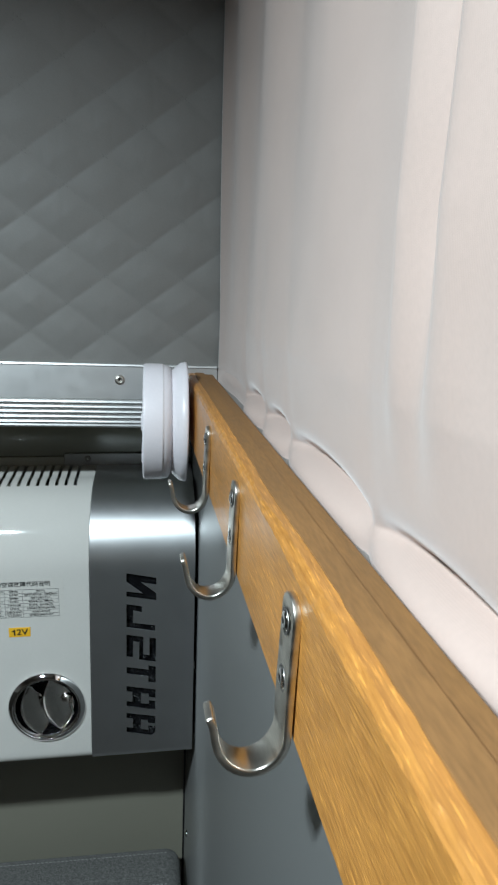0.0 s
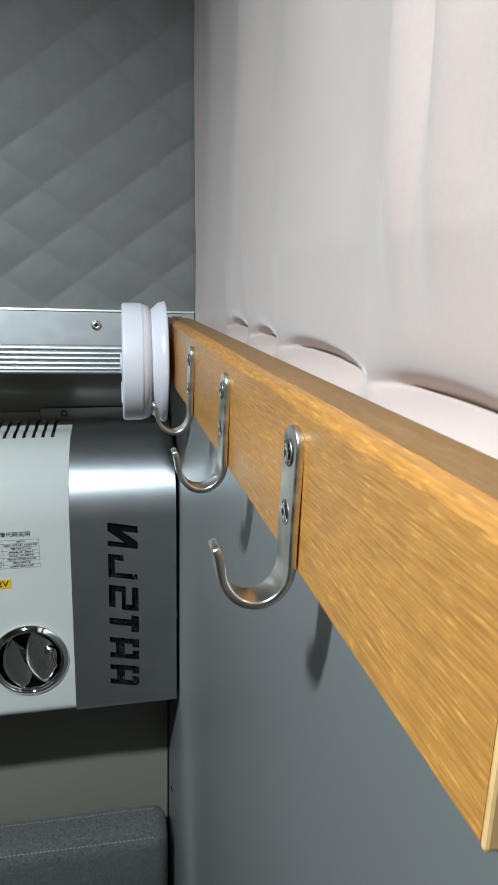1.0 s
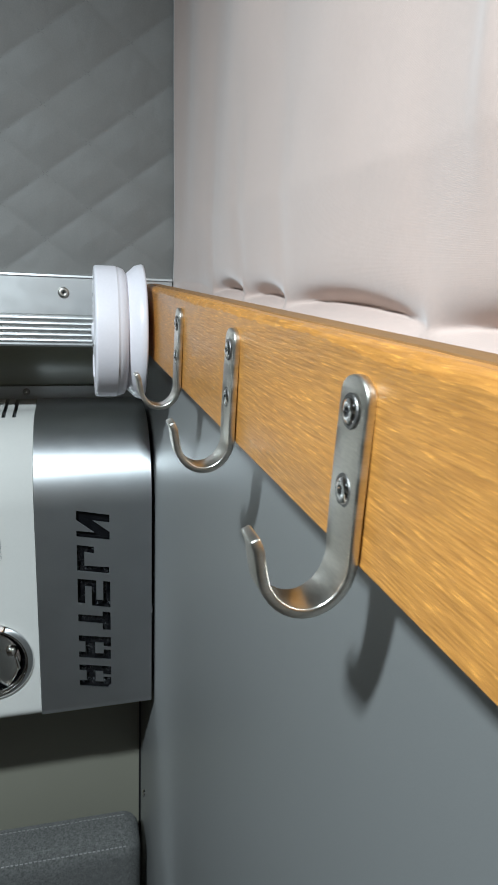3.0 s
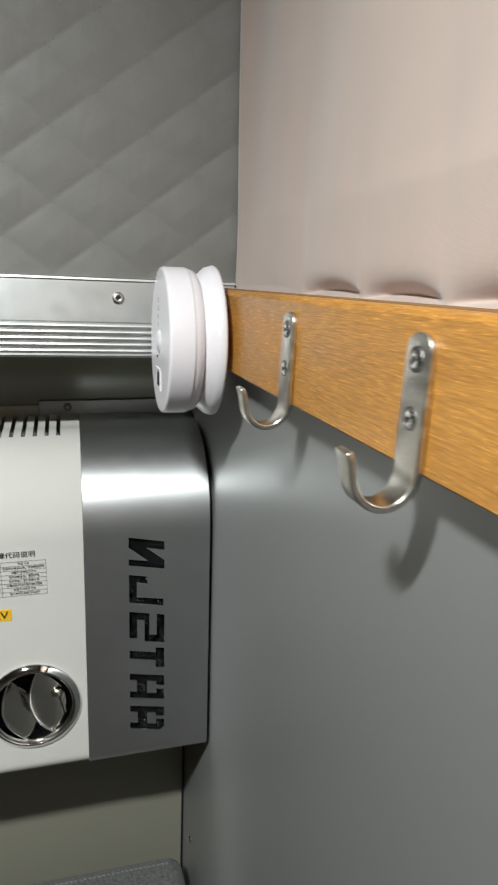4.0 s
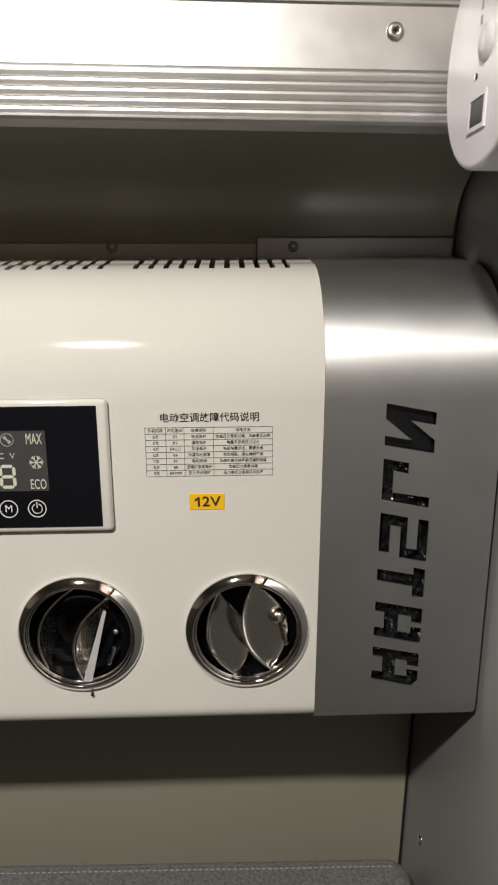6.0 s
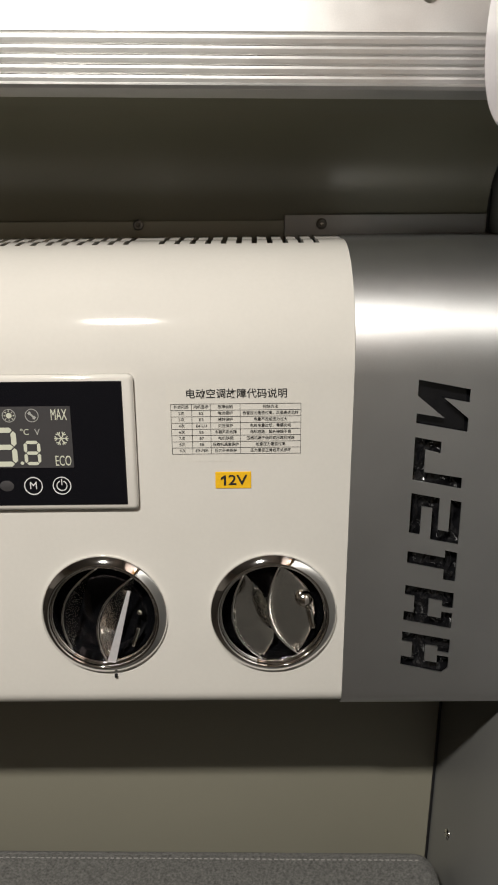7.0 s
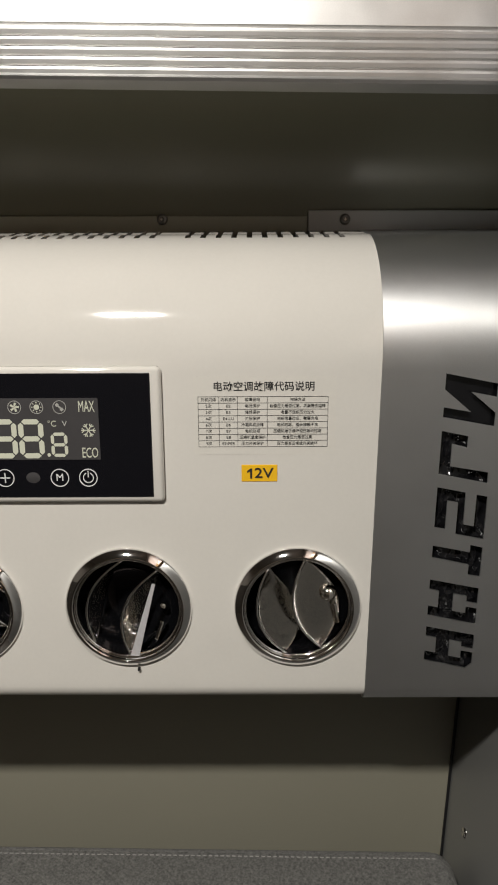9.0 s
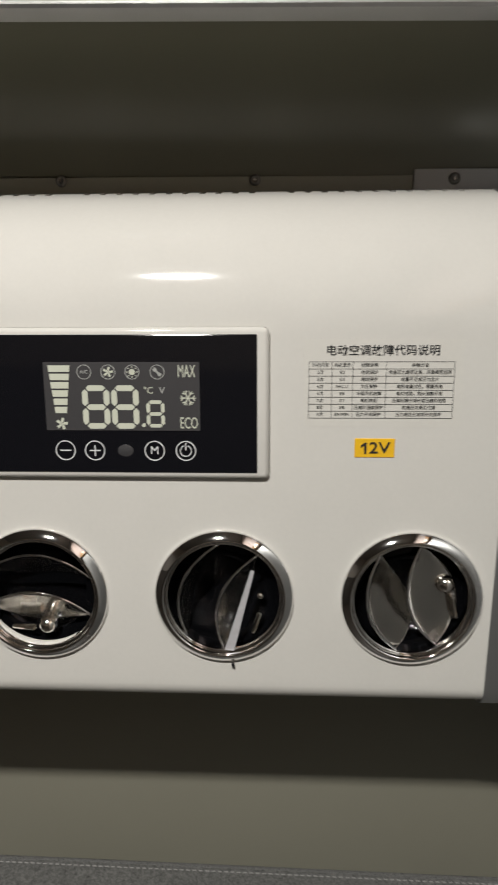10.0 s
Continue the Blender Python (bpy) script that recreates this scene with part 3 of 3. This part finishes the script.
sticker = part("voltage_sticker", box(-0.1702, -0.1476, FRONT - 0.0004, FRONT + 0.0003, 1.1072, 1.1182, 0.0003, 1), YELLOW, ac, "yellow sticker with black lettering", False, Matrix.Translation((0.0026, 0, 0.0013)))
words("writing", "2V", 0.0092, -0.1562, FRONT - 0.0006, 1.1126, INK, sticker, width=0.0118, bold=0.0001)
part("writing", prism([(-0.1648, 1.1094), (-0.1635, 1.1094), (-0.1635, 1.1159), (-0.1645, 1.1159), (-0.1667, 1.1143), (-0.1667, 1.1129), (-0.1648, 1.1142)], 0.0003, Matrix.Translation((0, FRONT - 0.0007, 0))), INK, sticker)


# round swivel vents
def blade_curves(off, wide, r=0.0340):
    """The front rim and the inner edge of a louvre, bottom to top; -y is towards the room. wide: 1 for a louvre that lies nearly flat, 0 edge-on."""
    h = math.sqrt(r * r - off * off) * 0.98
    rim, inner = [], []
    for i in range(33):
        s = -1 + 2 * i / 32
        b = 1 - s * s
        low = b * (1 - (0.55 if off < 0 else 0.12) * s)
        rim.append(Vector((off - 0.0130 * b, -0.0005 - 0.0040 * b, s * h)))
        inner.append(Vector((off - 0.0085 * b * (1 - wide) + 0.0165 * low * wide + 0.0008, 0.0015 + (0.0050 + 0.011 * (1 - wide)) * b, s * h * 0.99)))
    return rim, inner


def blade_bm(off, wide):
    bm = bmesh.new()
    grid = []
    for p, q in zip(*blade_curves(off, wide)):
        grid.append([bm.verts.new(p.lerp(q, k / 8) + Vector((0, 0.0012 * wide * math.sin(math.pi * k / 8), 0))) for k in range(9)])
    for i in range(32):
        for k in range(8):
            bm.faces.new((grid[i][k], grid[i + 1][k], grid[i + 1][k + 1], grid[i][k + 1]))
    bmesh.ops.solidify(bm, geom=bm.faces[:], thickness=0.0010)
    bmesh.ops.recalc_face_normals(bm, faces=bm.faces[:])
    return bm


def tube_bm(pts, r, sides=8):
    bm = bmesh.new()
    rings = []
    for i, p in enumerate(pts):
        d = (pts[min(i + 1, len(pts) - 1)] - pts[max(i - 1, 0)]).normalized()
        m = d.to_track_quat("Z", "Y").to_matrix()
        rings.append([bm.verts.new(p + m @ Vector((r * math.cos(2 * math.pi * k / sides), r * math.sin(2 * math.pi * k / sides), 0))) for k in range(sides)])
    for a, b in zip(rings, rings[1:]):
        for k in range(sides):
            bm.faces.new((a[k], a[(k + 1) % sides], b[(k + 1) % sides], b[k]))
    bm.faces.new(rings[0][::-1])
    bm.faces.new(rings[-1])
    bmesh.ops.recalc_face_normals(bm, faces=bm.faces[:])
    return bm


def vent(x, z, spin, wides, knob=0.0058, deep=0.0045):
    v = part("round_vent", lathe([(0.0352, -0.006), (0.0352, 0.0030), (0.0356, 0.0050), (0.0364, 0.0056), (0.0374, 0.0052), (0.0408, 0.0026), (0.0417, 0.0016), (0.0420, 0.0004), (0.0420, -0.002)], 80), CHROME, ac, "round swivel vent with chrome ring and louvres", True, pose(x, FRONT, z, 90))
    turn = pose(0, 0, 0, -90) @ pose(0, 0, 0, 0, spin, 0)
    part("vent_cup", lathe([(0.0353, 0.0020), (0.0345, -0.001), (0.033, -0.008), (0.027, -0.016), (0.014, -0.021), (0, -0.0225)], 56), BLACK_CHROME, v, "smoked chrome cup", True)
    part("inner_ring", lathe([(0.0352, 0.0016), (0.0346, 0.0030), (0.0338, 0.0026), (0.0334, 0.0), (0.0336, -0.004)], 56), CHROME, v, "thin chrome inner ring", True)
    for off, wide in zip((-0.0135, 0.0105), wides):
        part("louvre", blade_bm(off, wide), LOUVRE, v, "curved chrome louvre", True, turn)
        part("louvre_rim", tube_bm(blade_curves(off, wide)[0], 0.00085), CHROME, v, "bright louvre edge", True, turn)
    if wides[1] < 0.5:
        strip = prism([(0.0096, 0.0222), (0.0118, 0.0222), (0.0168, -0.0302), (0.0112, -0.0312)], 0.0014, Matrix.Translation((0, -0.0032, 0)))
        part("louvre_strip", strip, MARK, v, "pale strip along the louvre", False, turn)
    for s in (1, -1):
        cap = prism([(-0.020, 0.0262), (0.016, 0.0288), (0.011, 0.0322), (0.0, 0.0338), (-0.012, 0.0318)], 0.004, pose(0, 0.0035, 0, 0, 0 if s > 0 else 180, 0))
        part("end_cap", cap, BLACK_CHROME, v, "smoked end cap", False, turn)
    ball = lathe([(knob * math.sin(math.pi * k / 10), knob * math.cos(math.pi * k / 10)) for k in range(11)], 24)
    part("pivot", ball, LOUVRE, v, "rounded pivot", True, turn @ pose(0.0218, deep, 0.004))
    part("link_bar", box(0.0228, 0.0258, 0.001, 0.006, -0.018, -0.003, 0.0014), LOUVRE, v, "chrome link bar", False, turn)
    return v


vent(*VENTS[0], -11, (0.85, 1.0))
vent(*VENTS[1], 19, (0.1, 0.42), 0.0024, 0.009)
vent(*VENTS[2], 95, (0.5, 0.75))

part("pointer_tab", box(-0.2386, -0.2369, FRONT - 0.0022, FRONT + 0.0005, 0.9764, 0.9786, 0.0004), BLACK, ac, "small black pointer tab")
# mounting rail of the unit with its screws
rail = thing("mounting_bracket", "grey steel mounting bracket screwed to the wall above the unit", "bracket", m=pose(-0.0965, 0, 1.2725, 0, -0.7) @ pose(0.0965, 0, -1.2725))
part("strip", box(-0.60, -0.1245, BACK - 0.0060, BACK - 0.0025, 1.240, 1.2765, 0.0004, 1), BACK_WALL, rail)
part("end_plate", box(-0.1240, 0.026, BACK - 0.0065, BACK - 0.0025, 1.240, 1.2805, 0.0004, 1), GREY_WALL, rail)
for x in (-0.0965, -0.2330, -0.3690):
    s = part("screw", screw_mesh(0.0040, 0.0018), SHADED_STEEL, rail, "steel pan-head screw, shade put into its colour", True, pose(x, BACK - 0.0065, 1.2740, 90))
    part("recess", cross_mesh(0.0022, 0.0018), STEEL, s)

# ---- the partition's things ----
TOP, LOW = 1.3975, 1.3412
RAILM = pose(0.0240, 0.372, 0, 0, 0, 1.5)    # rail frame: x = 0 is its face, y along it


def board_bm(y0, y1):
    """The board's section drawn along y; its front top arris is planed off unevenly, with splinters."""
    bm = bmesh.new()
    rings = []
    n = 420
    for i in range(n + 1):
        y = y0 + (y1 - y0) * i / n
        wide = 0.0030 + 0.0016 * noise.noise(Vector((y * 22, 0.4, 1.0))) + 0.0009 * noise.noise(Vector((y * 160, 2.0, 0)))
        drop = 0.0030 + 0.0017 * noise.noise(Vector((y * 18, 5.1, 2.0))) + 0.0010 * noise.noise(Vector((y * 130, 8.0, 0)))
        dip = 0.0004 * noise.noise(Vector((y * 60, 3.3, 7.0)))
        sect = [(0.0, LOW + 0.0006), (0.0, TOP - drop), (wide * 0.42 + dip, TOP - drop * 0.40 - dip), (wide, TOP), (0.0168, TOP), (0.0168, LOW - 0.0005), (0.0010, LOW - 0.0005)]
        rings.append([bm.verts.new((x, y, z)) for x, z in sect])
    for p, q in zip(rings, rings[1:]):
        for k in range(7):
            bm.faces.new((p[k], p[(k + 1) % 7], q[(k + 1) % 7], q[k]))
    bm.faces.new(rings[0])
    bm.faces.new(rings[-1][::-1])
    bmesh.ops.recalc_face_normals(bm, faces=bm.faces[:])
    return bm


def top_bm(y0, y1):
    """The rougher top strip, with a wavering front edge."""
    bm = bmesh.new()
    rows = []
    for i in range(261):
        y = y0 + (y1 - y0) * i / 260
        x = 0.0072 + 0.0012 * noise.noise(Vector((y * 12, 1.0, 3.0))) + 0.0006 * noise.noise(Vector((y * 90, 4.0, 0)))
        rows.append([bm.verts.new(v) for v in ((x, y, TOP - 0.0006), (x + 0.0003, y, TOP + 0.0005), (0.0167, y, TOP + 0.0007), (0.0167, y, TOP - 0.0006))])
    for p, q in zip(rows, rows[1:]):
        for k in range(4):
            bm.faces.new((p[k], p[(k + 1) % 4], q[(k + 1) % 4], q[k]))
    bm.faces.new(rows[0])
    bm.faces.new(rows[-1][::-1])
    bmesh.ops.recalc_face_normals(bm, faces=bm.faces[:])
    return bm


def oak_rail():
    root = thing("hook_rail", "oiled oak board rail screwed along the partition wall", "hook rail", m=RAILM)
    part("board", board_bm(-0.2385, 0.345), OAK, root, "oak board with a worn, splintered top edge")
    part("top_face", top_bm(-0.2370, 0.345), OAK_DARK, root, "browner unfinished top of the board")
    part("back_batten", box(0.0169, 0.0262, -0.2370, 0.345, 1.3875, TOP - 0.0008, 0.0008, 1), OAK_DARK, root, "darker batten along the back of the board")
    part("worn_end", box(-0.0004, 0.0166, -0.2405, -0.2387, LOW, TOP - 0.004, 0.0008, 2), OAK_PALE, root, "pale sawn end of the board")
    return root


oak_rail()


def hook(y, group="hooks on the rail"):
    root = thing("coat_hook", "brushed steel coat hook with two screws on the oak rail", "hook", group, RAILM @ pose(0, y, 0))
    # side view (out from the board, height), outer line
    line = [(-0.0012, 1.3840), (-0.0016, 1.372), (-0.0020, 1.356)]
    cx, cz, r = -0.0135, 1.3425, 0.0115
    for k in range(0, 17):
        a = radians(8 - 178 * k / 16)
        line.append((cx + r * math.cos(a), cz + r * math.sin(a) * 1.15))
    line += [(-0.0260, 1.3470), (-0.0273, 1.3500)]
    bm = bmesh.new()
    prev = None
    t = 0.0014
    n = len(line)
    for i, (x, z) in enumerate(line):
        a, b = line[max(0, i - 1)], line[min(n - 1, i + 1)]
        d = Vector((b[0] - a[0], b[1] - a[1])).normalized()
        nx, nz = d.y, -d.x
        f = i / (n - 1)
        w = 0.0078 if f < 0.12 else 0.0078 - 0.0030 * min(1, (f - 0.12) / 0.7)
        sect = [bm.verts.new((x + nx * t * s, w * q, z + nz * t * s)) for s, q in ((1, -1), (1, 1), (-1, 1), (-1, -1))]
        if prev:
            for k in range(4):
                bm.faces.new((prev[k], prev[(k + 1) % 4], sect[(k + 1) % 4], sect[k]))
        else:
            first = sect
        prev = sect
    bm.faces.new(prev)
    # round top
    top = [[], []]
    for k in range(0, 13):
        a = math.pi * k / 12
        for s in (0, 1):
            top[s].append((-0.0012 + (t if s else -t), 0.0078 * math.cos(a), 1.3840 + 0.0075 * math.sin(a) * 0.75))
    va, vb = [bm.verts.new(p) for p in top[0]], [bm.verts.new(p) for p in top[1]]
    bm.faces.new(va)
    bm.faces.new(vb[::-1])
    for k in range(12):
        bm.faces.new((va[k], va[k + 1], vb[k + 1], vb[k]))
    bmesh.ops.remove_doubles(bm, verts=bm.verts[:], dist=0.0001)
    bmesh.ops.recalc_face_normals(bm, faces=bm.faces[:])
    b = part("bent_strip", bm, STEEL, root, "bent brushed steel strip", True)
    soft_edges(b, 0.0006, 2, 40)
    for z in (1.3805, 1.3600):
        part("counterbore", lathe([(0.0046, 0.0), (0.0044, 0.0003), (0.0036, 0.0003), (0.0034, 0.0)], 24), SHADED_STEEL, root, m=pose(-0.0031, 0, z, 0, -90, 0))
        s = part("screw", screw_mesh(0.0034, 0.0012), CHROME, root, "shiny cross-recessed screw", True, pose(-0.0029, 0, z, 0, -90, 0))
        part("recess", cross_mesh(0.0017, 0.0011), BLACK, s)
    return root


for y in (-0.1228, 0.0, 0.129):
    hook(y)


def smoke_alarm():
    root = thing("smoke_alarm", "round white plastic smoke alarm fixed to the rail end", "smoke alarm", m=pose(0.0122, 0.664, 1.3585, 0, -90, 0))
    part("base_flange", lathe([(0, 0), (0.0555, 0), (0.0560, 0.0015), (0.0545, 0.0065), (0.0490, 0.0125), (0.0470, 0.0150), (0, 0.0150)], 72), ABS, root, "white base flange", True)
    part("body", lathe([(0.0480, 0.0140), (0.0500, 0.0150), (0.0515, 0.0160), (0.0530, 0.0200), (0.0530, 0.0215), (0.0538, 0.0220), (0.0538, 0.0226), (0.0538, 0.0372), (0.0537, 0.0379), (0.0532, 0.0388), (0.0524, 0.0394), (0.0514, 0.0396), (0.0505, 0.0396), (0.0440, 0.0397), (0, 0.0400)], 72), ABS, root, "white round body", True)
    part("sounder_slot", box(-0.0345, -0.0225, -0.0085, 0.0095, 0.0380, 0.0403, 0.0006), BLACK, root, "dark square sounder opening")
    frame_bm = bmesh.new()
    for x0, x1, y0, y1 in ((-0.0365, -0.0345, -0.0105, 0.0115), (-0.0225, -0.0205, -0.0105, 0.0115), (-0.0345, -0.0225, -0.0105, -0.0085), (-0.0345, -0.0225, 0.0095, 0.0115)):
        add_box(frame_bm, pose((x0 + x1) / 2, (y0 + y1) / 2, 0.0400), x1 - x0, y1 - y0, 0.0014)
    part("opening_rim", frame_bm, ABS, root)
    part("test_button", lathe([(0, 0.0022), (0.0075, 0.0018), (0.0088, 0.0)], 32), ABS, root, "round test button", True, pose(0.0, -0.0040, 0.0396))
    for k in range(4):
        part("mark", box(0.010 + 0.006 * k, 0.0135 + 0.006 * k, 0.004, 0.0062, 0.0394, 0.0402), MARK, root)
    part("led", lathe([(0, 0.0012), (0.0015, 0.0008), (0.0018, 0)], 14), CHROME, root, "small indicator lamp", True, pose(-0.012, 0.006, 0.0397))


smoke_alarm()


def curtain():
    y0, y1, z0, z1 = -0.45, 0.7415, 1.372, 1.945
    ny, nz = 460, 270
    pinch = [0.742, 0.595, 0.506, 0.426, 0.287, 0.170, 0.04, -0.12, -0.28, -0.45]
    verts, faces = [], []
    for j in range(nz + 1):
        f = (j / nz) ** 1.9
        z = z0 + (z1 - z0) * f
        for i in range(ny + 1):
            y = y1 + (y0 - y1) * i / ny
            base = 0.0475 + (0.745 - y) * 0.0215
            up = max(0.0, z - 1.40)
            fold = 0.0030 * math.sin(y * 46 + 2 * noise.noise(Vector((y * 4, z * 1.5, 0)))) * (0.35 + 0.65 * min(1, up / 0.25))
            fold += 0.0075 * noise.noise(Vector((y * 9 + (z - 1.4) * 1.2, z * 1.1, 4.2)))
            # a deep pair of slanting folds nearer the open end
            s = y - (0.226 - 0.07 * (z - 1.45))
            for p in pinch:
                fold += 0.0022 * math.exp(-((y - p - 0.02 * up) / (0.010 + 0.06 * up)) ** 2) * math.exp(-up / 0.09)
            grow = min(1, max(0.0, (z - 1.415) / 0.09))
            fold -= grow * (0.0060 * math.exp(-(s / 0.0095) ** 2) - 0.0035 * math.exp(-((s - 0.0150) / 0.006) ** 2))
            s2 = y - (0.256 - 0.06 * (z - 1.45))
            fold -= grow * 0.0055 * math.exp(-(s2 / 0.0085) ** 2)
            # puffs where the hem is tucked behind the rail
            puff = 0.0
            for a, b in zip(pinch, pinch[1:]):
                if b <= y <= a:
                    q = (y - b) / (a - b) * 2 - 1
                    bow = max(0, 1 - q * q) ** 0.8
                    deep = 0.15 if a > 0.7 else 1.0
                    e = z - (1.3974 + (0.0014 + 0.020 * (a - b)) * bow)
                    # above the arc the cloth turns in, below it a lip swells out again
                    hollow = 0.0105 * deep * bow ** 0.8
                    if e >= 0:
                        puff = -hollow * math.exp(-(e / 0.0058) ** 1.3)
                    else:
                        rise = min(1.0, -e / 0.011)
                        puff = -hollow + (hollow + 0.0055 * deep * bow) * rise * (2 - rise)
            tuck = 0.006 * max(0.0, 1 - up / 0.05) * min(1.0, (0.745 - y) / 0.1)
            verts.append((base + fold * (0.25 + 0.75 * min(1, up / 0.06)) - puff + tuck, y, z))
    for j in range(nz):
        for i in range(ny):
            p = j * (ny + 1) + i
            faces.append((p, p + 1, p + ny + 2, p + ny + 1))
    me = bpy.data.meshes.new("curtain")
    me.from_pydata(verts, [], faces)
    me.materials.append(SATIN)
    for p in me.polygons:
        p.use_smooth = True
    ob = tagged(new("curtain", me), "pale pink satin curtain tucked behind the oak rail", "curtain")
    q = ob.modifiers.new("thick", "SOLIDIFY")
    q.thickness = 0.0008
    return ob


curtain()

# wall screw low on the partition, beside the corner
ws = thing("wall_screw", "small shiny screw in the grey partition wall", "screw", m=pose(0.0312, 0.8040, 0.7545, 0, -90, 2))
part("head", screw_mesh(0.0045, 0.0028), CHROME, ws, "", True)
part("recess", cross_mesh(0.0022, 0.0020), BLACK, ws)


# ---- the seat back below ----
def seat_back():
    root = thing("seat_back", "grey woven upholstered seat back with stitched seams against the wall", "seat")
    x0, x1, y0, y1, top = -0.95, 0.022, 0.748, 0.814, 0.7335
    bm = box(x0, x1, y0, y1, 0.35, top)
    bmesh.ops.bevel(bm, geom=[e for e in bm.edges if all(v.co.z > 0.5 for v in e.verts) or (abs(e.verts[0].co.z - e.verts[1].co.z) > 0.1)], offset=0.020, segments=5, affect="EDGES", profile=0.5)
    bmesh.ops.subdivide_edges(bm, edges=[e for e in bm.edges if e.calc_length() > 0.3 and abs((e.verts[0].co - e.verts[1].co).x) > 0.3], cuts=70, use_grid_fill=True)
    for v in bm.verts:
        k = noise.noise(Vector((v.co.x * 9, v.co.y * 12, v.co.z * 9)))
        v.co += Vector((0, -0.002 * k, 0.0028 * k if v.co.z > 0.6 else 0))
    part("cushion", bm, CLOTH, root, "grey woven cushion", True)
    part("base", box(x0, x1, y0 + 0.004, y1, 0.0, 0.352, 0.004), SHADED_OLIVE, root, "plain dark seat base")
    for y, z in ((0.7535, top - 0.0062), (0.7960, top - 0.0010)):
        st = bmesh.new()
        rnd = random.Random(7)
        x = x1 - 0.02
        while x > -0.5:
            k = noise.noise(Vector((x * 9, y * 12, z * 9)))
            add_box(st, pose(x, y - 0.002 * k, z + 0.0028 * k + 0.0004, 0, 0, rnd.uniform(-8, 8)), 0.0032, 0.0011, 0.0010)
            x -= 0.0052
        p = part("seam_stitching", st, SEAM, root, "pale dashed stitching")
        p["kind"] = "stuff"
    return root


seat_back()


# ---- ceiling lamp ----
def ceiling_lamp(at, w, h):
    root = thing("ceiling_lamp", "slim white cabin ceiling lamp, lit", "lamp", "", pose(*at))
    part("housing", box(-w / 2 - 0.01, w / 2 + 0.01, -h / 2 - 0.01, h / 2 + 0.01, 0.004, 0.0245, 0.003), ABS, root)
    part("diffuser", box(-w / 2, w / 2, -h / 2, h / 2, 0.001, 0.0038), LAMP_GLOW, root, "glowing diffuser")


ceiling_lamp(LAMP, 0.10, 0.05)
